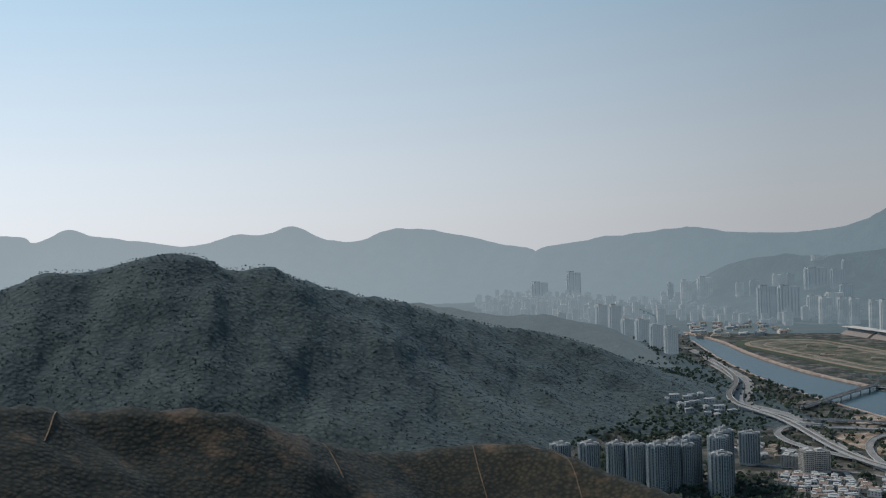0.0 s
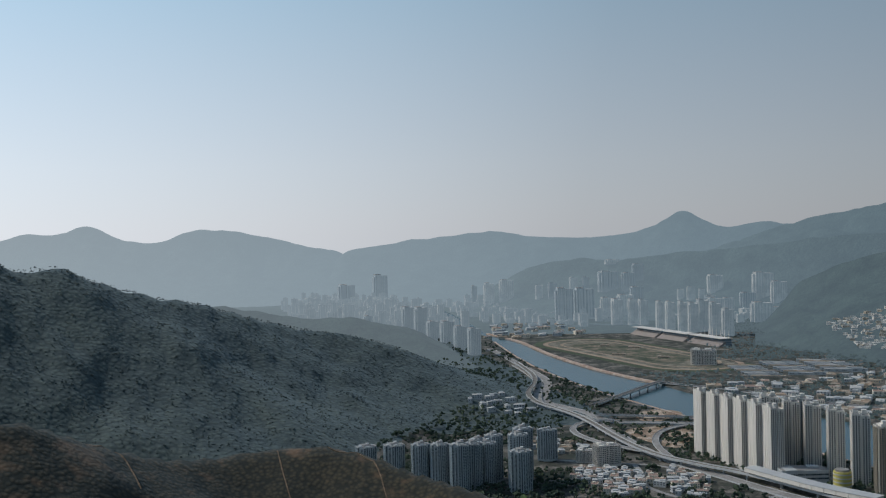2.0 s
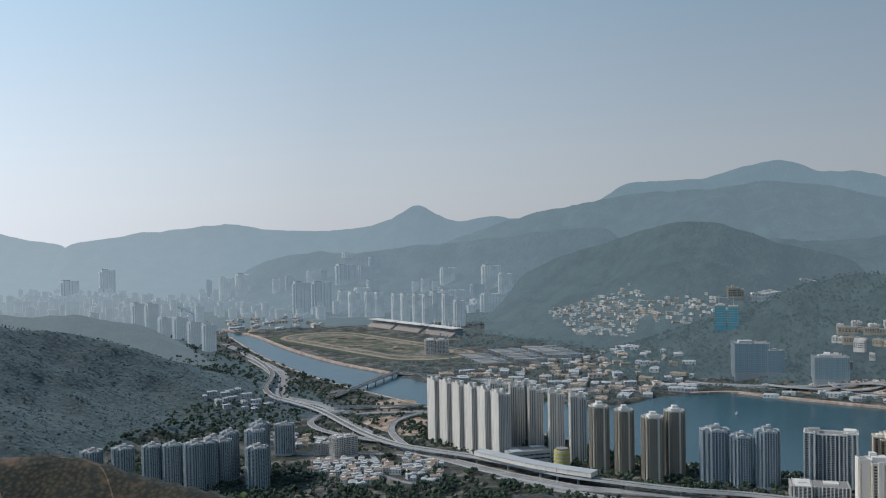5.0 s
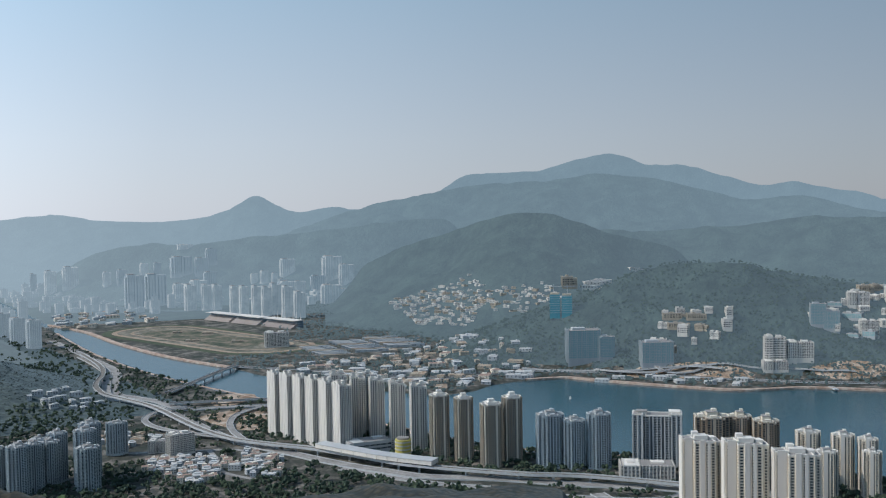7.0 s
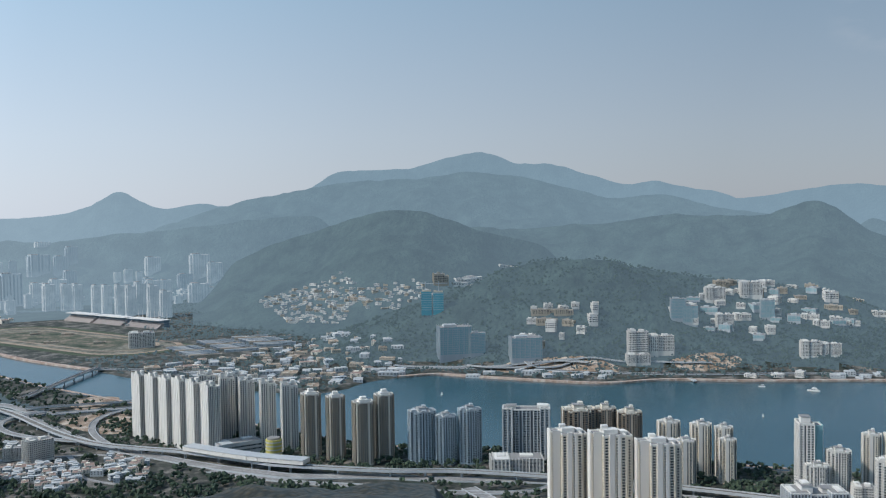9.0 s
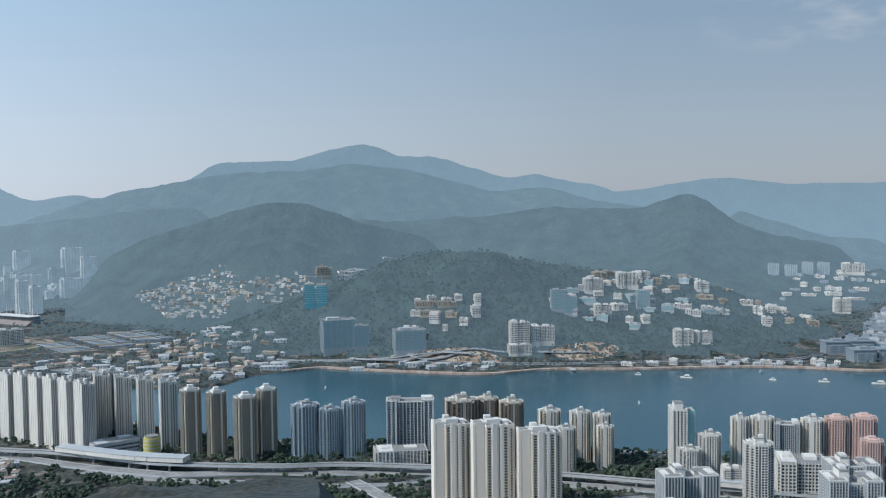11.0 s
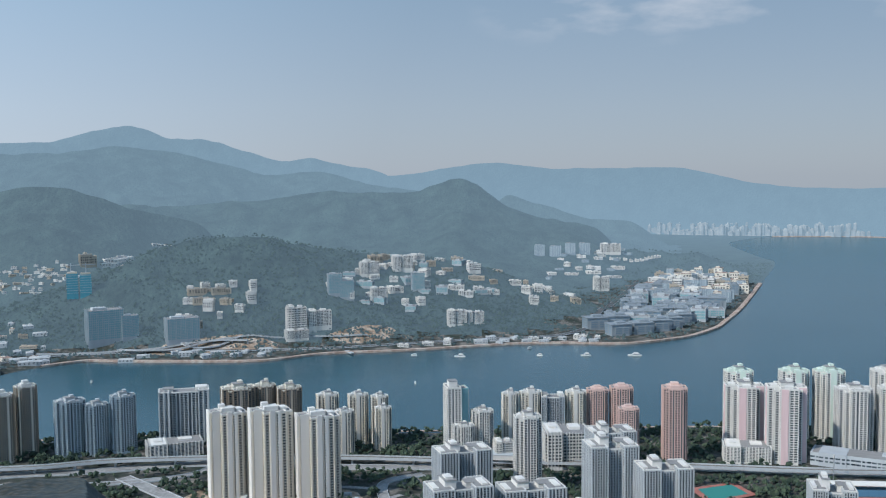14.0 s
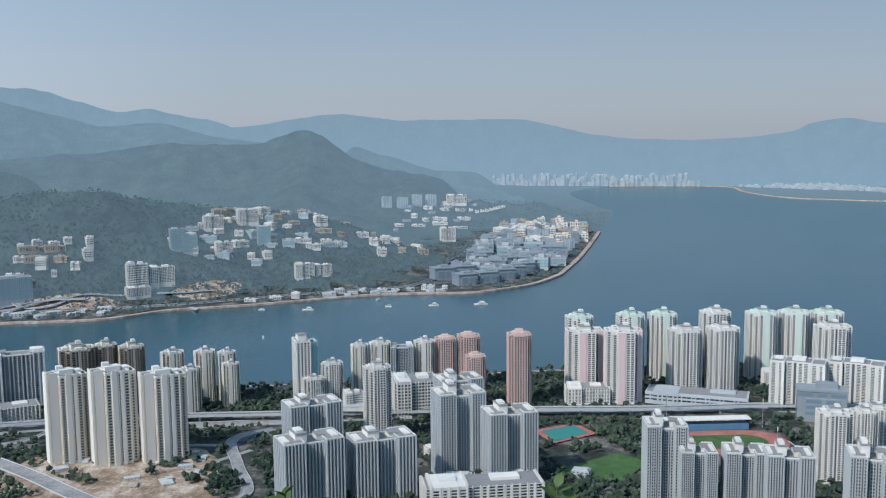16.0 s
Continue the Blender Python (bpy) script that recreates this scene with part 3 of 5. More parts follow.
def facade(wall, glass, rects, floor, bay, win, piers, blank=(), first=1, louvre=None):
    """Ribs and window bays on all free sides of the wings. Rects: centre, width, depth, height."""
    for k, (cx, cy, w, d, h) in enumerate(rects):
        for s, (nx, ny) in enumerate(SIDES):
            if (k, s) in blank or s in blank:
                continue
            length, off = (w, d / 2) if nx == 0 else (d, w / 2)
            n = max(1, int(length / bay))
            step = length / n
            for i in range(n + 1):
                u = -length / 2 + i * step
                px, py = cx + nx * off - ny * u, cy + ny * off + nx * u
                covered = [r for j, r in enumerate(rects) if j != k and abs(px + nx * .6 - r[0]) < r[2] / 2 + .1 and abs(py + ny * .6 - r[1]) < r[3] / 2 + .1]
                z0 = max([r[4] for r in covered], default=-3)
                if piers and z0 < h:
                    q = piers / 2
                    wall.box(px - q - abs(nx) * .2, py - q - abs(ny) * .2, z0, px + q + abs(nx) * .2, py + q + abs(ny) * .2, h + 0.5)
            for i in range(n):
                u = -length / 2 + (i + .5) * step
                px, py = cx + nx * (off + .05) - ny * u, cy + ny * (off + .05) + nx * u
                covered = [r for j, r in enumerate(rects) if j != k and abs(px + nx * .6 - r[0]) < r[2] / 2 and abs(py + ny * .6 - r[1]) < r[3] / 2]
                z0 = max([r[4] for r in covered], default=0)
                ww = win[0] * (1 if i % 3 != 1 else 0.62)
                tx, ty = -ny * ww / 2, nx * ww / 2
                f = first
                # every third bay: recess shade painted as a flat dark strip, nothing set back
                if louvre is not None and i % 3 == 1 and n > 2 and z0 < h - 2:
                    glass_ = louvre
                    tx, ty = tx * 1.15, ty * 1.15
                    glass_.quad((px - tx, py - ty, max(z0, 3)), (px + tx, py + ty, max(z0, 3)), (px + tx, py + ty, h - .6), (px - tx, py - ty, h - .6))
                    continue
                while (f + .9) * floor < h:
                    z = f * floor + 0.3
                    if z > z0:
                        glass.quad((px - tx, py - ty, z), (px + tx, py + ty, z), (px + tx, py + ty, z + win[1]), (px - tx, py - ty, z + win[1]))
                    f += 1


def tower(name, label, category, rects, wall, floor=2.4, bay=2.9, win=(1.9, 1.45), piers=0.35, roof=(), trim=None, glass=None, blank=(), accents=(), roof_mat=None, tall=True):
    root = empty(name)
    a, g, lv = Shape(), Shape(), Shape()
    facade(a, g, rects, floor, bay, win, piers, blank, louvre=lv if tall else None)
    for cx, cy, w, d, h in rects:
        b = Shape()
        b.box(cx - w / 2, cy - d / 2, -3, cx + w / 2, cy + d / 2, h)
        b.part("wing", wall, root)
    if a.v:
        a.part("ribbing", wall, root, "close vertical ribs", "stuff")
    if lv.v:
        lv.part("louvre", RECESS_SHADE, root, "flat dark strips painted as recess shade", "stuff")
    if g.v:
        g.part("glazing", glass or GLASS, root, "rows of dark windows", "stuff")
    for cx, cy, w, d, h in rects[:len(rects) if tall else 1]:
        r = Shape()
        r.box(cx - w / 2 + .35, cy - d / 2 + .35, h - .5, cx + w / 2 - .35, cy + d / 2 - .35, h + .12)
        r.part("roof", roof_mat or ROOF, root)
        if not tall:
            continue
        p = Shape()
        for s in (-1, 1):
            p.box(cx - w / 2 - .15, cy + s * (d / 2 - .1) - .2, h - .4, cx + w / 2 + .15, cy + s * (d / 2 - .1) + .2, h + 1.1)
            p.box(cx + s * (w / 2 - .1) - .2, cy - d / 2, h - .4, cx + s * (w / 2 - .1) + .2, cy + d / 2, h + 1.1)
        p.part("parapet", trim or wall, root)
    for cx, cy, w, d, z0, z1 in roof:
        r = Shape()
        r.box(cx - w / 2, cy - d / 2, z0 - .5, cx + w / 2, cy + d / 2, z1)
        house = r.part("lift_house", trim or wall, root)
        if tall and z1 - z0 > 4:
            c = Shape()
            c.box(cx - w / 2 - .35, cy - d / 2 - .35, z1 - .05, cx + w / 2 + .35, cy + d / 2 + .35, z1 + .4)
            c.part("roof_slab", ROOF, house, "grey overhanging roof slab")
    for cx, cy, w, d, z0, z1, mat in accents:
        r = Shape()
        r.box(cx - w / 2, cy - d / 2, z0, cx + w / 2, cy + d / 2, z1)
        r.part("fin", mat, root)
    tagged(root, label, category)
    root["wide"] = max(c[0] + c[2] / 2 for c in rects) - min(c[0] - c[2] / 2 for c in rects)
    root["deep"] = max(c[1] + c[3] / 2 for c in rects) - min(c[1] - c[3] / 2 for c in rects)
    root["done"] = 0
    return root


def put(kind_of, x, y, z, sx=1, sy=1, sz=1, turn=0, group="", label=""):
    """Stands a thing at a place: the first time itself, then copies."""
    m = Matrix.Translation((x, y, z)) @ Matrix.Rotation(radians(turn), 4, 'Z') @ Matrix.Diagonal((sx, sy, sz, 1))
    if kind_of["done"] == 0:
        kind_of.matrix_basis = m
        kind_of["done"] = 1
        ob = kind_of
    else:
        keep = kind_of.matrix_basis.copy()
        kind_of.matrix_basis = Matrix()
        ob = copy_thing(kind_of, m)
        kind_of.matrix_basis = keep
    return tagged(ob, label, group=group)


def facing(x, y):
    return -math.degrees(math.atan2(x, y))


# ---- kinds of tower, drawn 24 m wide and 75 m high ----
T = 75.0
cross = [(0, 0, 11, 24, T), (0, 0, 24, 11, T), (0, 0, 17, 17, T - 2)]
cross_roof = [(0, 0, 8, 8, T, T + 4.5), (2, 1, 3.5, 5, T + 4, T + 7), (-8, 0, 4, 6, T, T + 2.2), (0, 8, 6, 4, T, T + 2.2), (0, -8.5, 5, 3, T, T + 2.6), (8.5, 1, 3, 5, T, T + 1.8)]
kinds = {}


def kind_tower(key, *args, **kw):
    kinds[key] = tower(*args, **kw)


kind_tower("cream_cross", "residential_tower", "tall cream residential tower with pale fins and rooftop tanks", "apartment tower", cross, CREAM, roof=cross_roof, trim=WHITE,
           accents=[(-12.1, -3, .5, 4, 0, T + 3, WHITE), (-3, -12.1, 4.5, .5, 0, T + 3, WHITE), (12.1, -3, .5, 3, 0, T + 2, WHITE)])
kind_tower("fin_cross", "fin_tower", "tall pale concrete tower with broad white gable fins", "apartment tower",
           [(-9, 0, 7, 10, T + 1), (1, 0, 14, 20, T), (9, 0, 7, 14, T - 1)], CREAM, roof=[(0, 0, 9, 7, T, T + 4), (-3, 2, 4, 4, T + 3, T + 6.5), (8, 0, 4, 6, T, T + 2.5)], trim=WHITE,
           accents=[(-12.9, 0, .9, 8, 0, T + 3, WHITE), (-9, -5.3, 5, .8, 0, T + 3, WHITE), (-1, -10.4, 3.2, .9, 0, T + 2.5, WHITE), (3.5, -10.4, 2.0, .8, 0, T + 1.5, WHITE)])
kind_tower("grey_cross", "grey_tower", "grey tiled residential tower with stepped rooftop", "apartment tower", cross, GREY, roof=cross_roof, bay=2.5)
kind_tower("slate_cross", "slate_tower", "blue-grey residential tower with dense window columns", "apartment tower", cross, SLATE, roof=cross_roof, bay=2.4, trim=GREY)
kind_tower("white_slab", "gable_tower", "white residential tower with fluted blank gables", "apartment tower",
           [(-6, 0, 10, 22, T), (6, 0, 10, 24, T - 1), (0, 0, 6, 18, T - 2)], WHITE, roof=[(-6, 0, 6, 6, T, T + 4.5), (6, 4, 6, 6, T, T + 3.5), (0, -4, 4, 4, T, T + 2)], blank=(3,), bay=2.7, piers=0.7,
           accents=[(-11.3, y, .8, 2.0, 0, T + 2, WHITE) for y in (-9, -5, 0, 5, 9)])
kind_tower("beige_round", "beige_tower", "slender beige tower with gold-trimmed corners and round roof crown", "apartment tower",
           [(0, 0, 14, 24, T), (0, 0, 24, 14, T), (0, 0, 20, 20, T - 1)], BEIGE, roof=[(0, 0, 12, 12, T, T + 3), (0, 0, 7, 7, T + 3, T + 6)], trim=WHITE, bay=2.2,
           accents=[(-10, -10, 1.6, 1.6, 0, T + 2, CREAM), (4, -12.1, 2.0, .6, 0, T + 1, CREAM), (10, -10, 1.4, 1.4, 0, T + 2, BROWN), (-4, -12.1, 1.2, .6, 0, T + 1, BROWN)])
kind_tower("brown_round", "brown_tower", "brown tiled tower with cream crown", "apartment tower", cross, BROWN, roof=cross_roof, trim=CREAM, bay=2.4,
           accents=[(-12.1, 0, .5, 3, 0, T + 1, CREAM), (12.1, 0, .5, 3, 0, T + 1, CREAM), (0, -12.1, 2, .5, 0, T + 1, BEIGE)])
kind_tower("salmon", "salmon_tower", "salmon-pink tower with stepped rounded crown", "apartment tower",
           [(0, 0, 14, 24, T), (0, 0, 24, 14, T), (0, 0, 20, 20, T - 3)], PINK, roof=[(0, 0, 16, 10, T, T + 2.5), (0, 0, 10, 16, T, T + 2.6), (0, 0, 8, 8, T + 2, T + 5)], bay=2.4, trim=PINK)
kind_tower("white_cross", "white_tower", "white cross-shaped tower with rows of small windows", "apartment tower", cross, WHITE, roof=cross_roof, bay=2.6)
kind_tower("rose_cross", "pink_white_tower", "white tower with pale pink bays and banded corner", "apartment tower", cross, WHITE, roof=cross_roof, bay=2.6,
           accents=[(8.8, -5.8, 6.2, .7, 0, T, ROSE), (-3, -12.2, 4.4, .7, 0, T, ROSE), (-12.2, 0, .6, 4, 0, T, ROSE)])
kind_tower("mint_cross", "green_white_tower", "white tower with pale green bay and green crown", "apartment tower", cross, WHITE, roof=cross_roof, trim=MINT, bay=2.6,
           accents=[(0, -12.2, 5, .7, 0, T + 2, MINT), (8.8, -5.8, 3, .7, 0, T, MINT)])
kind_tower("lilac_slab", "slab_tower", "white-grey slab tower with balcony rows", "apartment tower", [(0, 0, 24, 9, T), (-9, -2, 6, 9, T + 1), (9, -2, 6, 9, T + 1)], WHITE, roof=[(0, 1, 6, 5, T, T + 4), (-9, 0, 4, 4, T + 1, T + 3)], bay=2.2, win=(1.6, 1.3))
kind_tower("balcony_slab", "balcony_tower", "pale blue-grey slab tower with balconies and curved ends", "apartment tower", [(0, 0, 24, 8, T), (-10, -1, 5, 9, T + 2), (10, -1, 5, 9, T + 3)], GREY, roof=[(-8, 0, 5, 4, T, T + 5), (9, 0, 6, 5, T + 2, T + 6)], bay=1.9, win=(1.5, 1.5), trim=WHITE,
           accents=[(-12.7, -1, .5, 8, 0, T + 3, WHITE), (12.7, -1, .5, 8, 0, T + 4, WHITE)])
kind_tower("slim_glass", "glass_tower", "slim white tower with teal glass side", "apartment tower", [(-4, 0, 14, 20, T), (7, 1, 9, 16, T - 3)], WHITE, roof=[(-4, 0, 9, 9, T, T + 6)], bay=3.2, blank=(1,), accents=[(11.7, 1, .5, 15, 0, T - 1, TEAL_GLASS), (7, -7.3, 8, .5, 0, T - 1, TEAL_GLASS)])
kind_tower("estate_slab", "estate_block", "grey public housing block with chamfered gables and ribbed front", "apartment block",
           [(-13, 0, 14, 14, T), (2, 2, 17, 11, T - 4), (15, 0, 12, 14, T)], GREY, roof=[(-6, 2, 8, 8, T - 2, T + 6), (-6, 2, 5, 5, T + 5, T + 8.5), (8, 2, 5, 5, T - 4, T + 1), (-17, 0, 4, 8, T, T + 1.6), (17, 0, 4, 8, T, T + 1.6)], bay=2.3, piers=0.8, win=(1.3, 1.4), trim=WHITE)


def towers(key, group, rows, turn=0, depth=None):
    for x, y, z, w, h in rows:
        k = kinds[key]
        d = depth or w
        t = abs(math.sin(radians(2 * turn))) * 0.22 + 1
        put(k, x, y, z, w / k["wide"] / t, d / k["deep"] / t, h / (T + 5), facing(x, y) + turn, group)


towers("fin_cross", "trio of fin towers", [(672, 567, 3, 35, 80), (680, 526, 3, 38, 84), (699, 490, 3, 39, 79)], 14, 30)
towers("brown_round", "brown towers by the shore", [(771, 636, 3, 34, 76), (795, 621, 3, 23, 75), (797, 592, 3, 25, 75)], 12)
towers("cream_cross", "cream towers by the shore", [(851, 583, 3, 24, 57), (868, 556, 3, 22, 56), (828, 548, 3, 22, 47), (878, 536, 3, 19, 54), (862, 522, 3, 18, 46)], 15)
towers("balcony_slab", "shore slab", [(789, 723, 3, 50, 60)], 0, 24)
towers("slate_cross", "blue-grey shore towers", [(704, 798, 3, 31, 60), (719, 777, 3, 25, 55), (739, 760, 3, 26, 62)], 14)
towers("beige_round", "beige towers by the station", [(630, 900, 3, 22, 76), (646, 876, 3, 21, 74), (655, 838, 3, 24, 72), (684, 838, 3, 22, 76)], 15)
towers("white_slab", "row of white gable towers", [(543, 1133, 3, 15, 82), (546, 1104, 3, 15, 83), (550, 1078, 3, 15, 83), (554, 1052, 3, 16, 84), (558, 1026, 3, 16, 84), (562, 1000, 3, 16, 83)], 22, 30)
towers("white_slab", "row of white gable towers", [(607, 1040, 3, 17, 82), (618, 1014, 3, 17, 81), (628, 984, 3, 17, 80), (634, 948, 3, 18, 81), (600, 1076, 3, 19, 82), (630, 1062, 3, 19, 81)], 6, 26)
towers("slim_glass", "towers by the mall", [(865, 439, 3, 23, 77)], 12, 26)
towers("white_cross", "stepped white towers", [(853, 425, 3, 22, 40), (874, 415, 3, 23, 52)], 14)
towers("cream_cross", "beige shore towers", [(925, 407, 3, 18, 60), (937, 389, 3, 23, 61), (962, 349, 3, 22, 60)], 15)
towers("balcony_slab", "beige shore towers", [(949, 370, 3, 24, 55)], 5, 20)
towers("salmon", "salmon towers", [(978, 331, 3, 22, 61), (990, 309, 3, 24, 63), (920, 280, 3, 20, 58), (942, 241, 3, 24, 79)], 10)
kinds["salmon"]["label"] = "salmon-pink tower with stepped rounded crown"
towers("white_cross", "single white tower", [(792, 332, 3, 25, 74)], 14)
towers("estate_slab", "grey estate blocks", [(734, 368, 3, 50, 54), (628, 318, 3, 50, 60), (668, 278, 4, 52, 52), (736, 239, 3, 42, 74), (838, 272, 3, 44, 57), (733, 196, 4, 43, 61)], 18, 30)
towers("mint_cross", "green and white towers", [(1047, 201, 3, 31, 80), (1083, 151, 3, 32, 78), (1097, 118, 3, 33, 78), (1134, 14, 3, 36, 78), (1153, -20, 3, 36, 77), (1177, -55, 3, 37, 74)], 20)
towers("rose_cross", "pink and white towers", [(1018, 190, 3, 40, 71), (997, 146, 3, 39, 78)], 12)
towers("white_cross", "white estate towers", [(1057, 90, 3, 38, 69), (1068, 52, 3, 36, 71), (1119, 63, 3, 35, 79), (1126, -59, 3, 40, 68)], 20)
towers("lilac_slab", "white slab block", [(1014, -24, 3, 52, 52), (1028, -78, 3, 52, 51)], -6, 30)
towers("estate_slab", "near estate blocks", [(696, 72, 5, 30, 72), (688, 49, 5, 26, 57), (690, 17, 5, 30, 59), (680, -11, 6, 32, 62), (658, -60, 6, 30, 74)], 10, 26)
towers("white_cross", "near white towers", [(805, -46, 4, 28, 60), (893, -84, 3, 28, 43), (860, -72, 3, 22, 48)], 15)
towers("slate_cross", "valley estate towers", [(124, 1113, 8, 24, 37), (154, 1099, 6, 24, 42), (180, 1075, 5, 21, 47), (199, 1061, 4, 21, 50), (217, 1037, 4, 23, 54), (244, 1073, 3, 19, 51), (264, 1078, 3, 21, 54), (252, 1062, 3, 22, 49),
       (280, 1024, 3, 25, 46), (284, 1046, 3, 23, 60), (295, 1068, 3, 23, 62), (234, 1050, 3, 20, 52)], 14)
towers("slate_cross", "valley estate towers", [(349, 1152, 5, 24, 38)], 5, 20)

# ---- where things stand ----
from mathutils.bvhtree import BVHTree
trees_of_ground = []
for ob in list(scene.objects):
    if ob.name == "ground" or ob.name.startswith("backdrop_"):
        me = ob.data
        co = np.empty(len(me.vertices) * 3)
        me.vertices.foreach_get("co", co)
        vi = np.empty(len(me.loops), np.int32)
        me.loops.foreach_get("vertex_index", vi)
        trees_of_ground.append(BVHTree.FromPolygons(co.reshape(-1, 3).tolist(), vi.reshape(-1, 4).tolist()))


def stand(x, y):
    z = 0.0
    for t in trees_of_ground:
        hit = t.ray_cast(Vector((x, y, 900)), Vector((0, 0, -1)))[0]
        if hit is not None:
            z = max(z, hit.z)
    return z


WATER_EDGE = [(float(a), float(b)) for a, b in WATER]


def inside_one(x, y, poly):
    odd = False
    poly = WATER_EDGE if poly is WATER else [(float(q[0]), float(q[1])) for q in poly]
    for (x0, y0), (x1, y1) in zip(poly, poly[1:] + poly[:1]):
        if (y0 > y) != (y1 > y) and x < (x1 - x0) * (y - y0) / (y1 - y0) + x0:
            odd = not odd
    return odd


# ---- lower buildings: drawn 20 m wide, 14 m deep, 12 m high ----
def block(key, name, label, category, wall, rects, **kw):
    kinds[key] = tower(name, label, category, rects, wall, tall=False, **kw)


block("villa", "villa", "white stepped hillside villa", "house", WHITE, [(-4, 0, 10, 12, 12), (6, 1, 9, 10, 9)], floor=3.2, bay=3.3, win=(2.2, 1.6), piers=0, roof=[(-4, 1, 4, 4, 12, 14)])
block("villa_tan", "villa", "pale tan terraced villa", "house", BEIGE, [(-5, 0, 9, 12, 12), (5, 0, 10, 13, 10)], floor=3.2, bay=3.3, win=(2.0, 1.6), piers=0, roof=[(-5, 1, 4, 4, 12, 13.5)])
block("campus_white", "campus_block", "white campus building with window bands", "building", WHITE, [(0, 0, 20, 13, 12), (-6, -1, 6, 14, 14)], floor=2.6, bay=2.2, win=(1.9, 1.3), piers=0.25, roof=[(4, 1, 5, 5, 12, 14)])
block("campus_tan", "campus_block", "tan brick campus block", "building", BEIGE, [(-3, 0, 14, 14, 12), (7, 0, 6, 11, 10)], floor=2.6, bay=2.3, win=(1.5, 1.3), piers=0.4, roof=[(-3, 1, 4, 4, 12, 14)])
block("campus_glass", "campus_block", "grey-green glass campus block", "building", GREY, [(0, 0, 20, 14, 12)], floor=2.6, bay=2.0, win=(1.85, 2.0), piers=0.15, roof=[(-4, 0, 6, 6, 12, 14.5), (5, 1, 4, 4, 12, 13.5)], glass=TEAL_GLASS)
block("park_block", "office_block", "grey glass office block with overhanging flat roof", "office", PARK, [(0, 0, 20, 14, 11.5), (0, 0, 14, 16, 9)], floor=2.3, bay=6.4, win=(6.2, 1.3), piers=0, glass=BLUE_GLASS, trim=PARK, roof_mat=ROOF,
      roof=[(0, 0, 21, 15, 12, 12.4), (2, 1, 9, 7, 12, 14.2)])
block("shed", "warehouse", "low grey warehouse with pale roof", "warehouse", GREY, [(0, 0, 20, 14, 9), (7, -5, 8, 8, 12)], floor=3.5, bay=4, win=(2.5, 1.2), piers=0, roof=[(-5, 0, 3, 8, 9, 10)], roof_mat=PALE_ROOF)
block("shed_tan", "warehouse", "low tan shed with weathered roof", "warehouse", BEIGE, [(0, 0, 20, 14, 9), (-6, 4, 6, 8, 11)], floor=3.5, bay=4, win=(2.5, 1.2), piers=0, roof=[(3, 0, 5, 4, 9, 10.5)], roof_mat=EARTH)
block("village", "village_house", "small grey village house with pale flat roof", "house", GREY, [(0, 0, 20, 14, 11), (4, 0, 8, 8, 13)], floor=3.6, bay=5, win=(2.6, 1.8), piers=0, roof_mat=PALE_ROOF)
block("village_red", "village_house", "small house with reddish roof", "house", CREAM, [(0, 0, 20, 14, 11)], floor=3.6, bay=5, win=(2.6, 1.8), piers=0, roof=[(4, 2, 6, 6, 11, 13)], roof_mat=REDDISH)
block("hall_white", "campus_hall", "white institutional block with many small windows", "building", WHITE, [(0, 0, 20, 13, 12), (-6, -1, 6, 14, 13)], floor=1.1, bay=1.3, win=(0.95, 0.62), piers=0.12, roof=[(4, 1, 5, 5, 12, 13.2), (-6, 0, 3, 5, 13, 13.8)])
block("hall_glass", "glass_office", "grey-green glass office tower", "office", GREY, [(0, 0, 20, 14, 12)], floor=0.85, bay=1.1, win=(0.95, 0.62), piers=0.1, roof=[(-3, 0, 8, 7, 12, 13)], glass=TEAL_GLASS)
block("podium_deck", "podium", "long low podium with open parking decks", "podium", GREY, [(0, 0, 20, 14, 11.5), (-6, -.5, 5, 14, 12)], floor=3.4, bay=.9, win=(.85, 1.5), piers=0, roof=[(5, 1, 5, 5, 11.5, 13)])
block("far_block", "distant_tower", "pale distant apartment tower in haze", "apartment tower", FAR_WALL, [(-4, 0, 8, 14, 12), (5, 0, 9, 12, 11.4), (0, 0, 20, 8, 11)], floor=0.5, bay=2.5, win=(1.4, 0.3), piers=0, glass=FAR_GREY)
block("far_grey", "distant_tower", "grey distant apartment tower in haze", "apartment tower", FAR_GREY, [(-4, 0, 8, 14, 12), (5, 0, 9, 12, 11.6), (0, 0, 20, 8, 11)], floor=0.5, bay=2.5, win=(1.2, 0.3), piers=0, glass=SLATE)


def building(key, x, y, w, d, h, turn=0, group="", label="", z=None):
    return put(kinds[key], x, y, stand(x, y) if z is None else z, w / kinds[key]["wide"], d / kinds[key]["deep"], h / 12, facing(x, y) + turn, group, label)


def scatter(poly, n, keys, sizes, heights, group, seed, gap=1.0, turn=20, margin=0.0):
    """Buildings spread over a district without overlapping."""
    rnd = random.Random(seed)
    p = np.array(poly, float)
    done, tries = [], 0
    while len(done) < n and tries < n * 40:
        tries += 1
        x, y = rnd.uniform(p[:, 0].min(), p[:, 0].max()), rnd.uniform(p[:, 1].min(), p[:, 1].max())
        w = rnd.uniform(*sizes)
        if not inside_one(x, y, p) or any(math.hypot(x - a, y - b) < (w + c) * 0.5 * gap for a, b, c in done):
            continue
        if inside_one(x, y, WATER):
            continue
        done.append((x, y, w))
        building(rnd.choice(keys), x, y, w, w * rnd.uniform(.55, .8), rnd.uniform(*heights), rnd.uniform(-turn, turn) + rnd.choice((0, 90)), group)
    return done


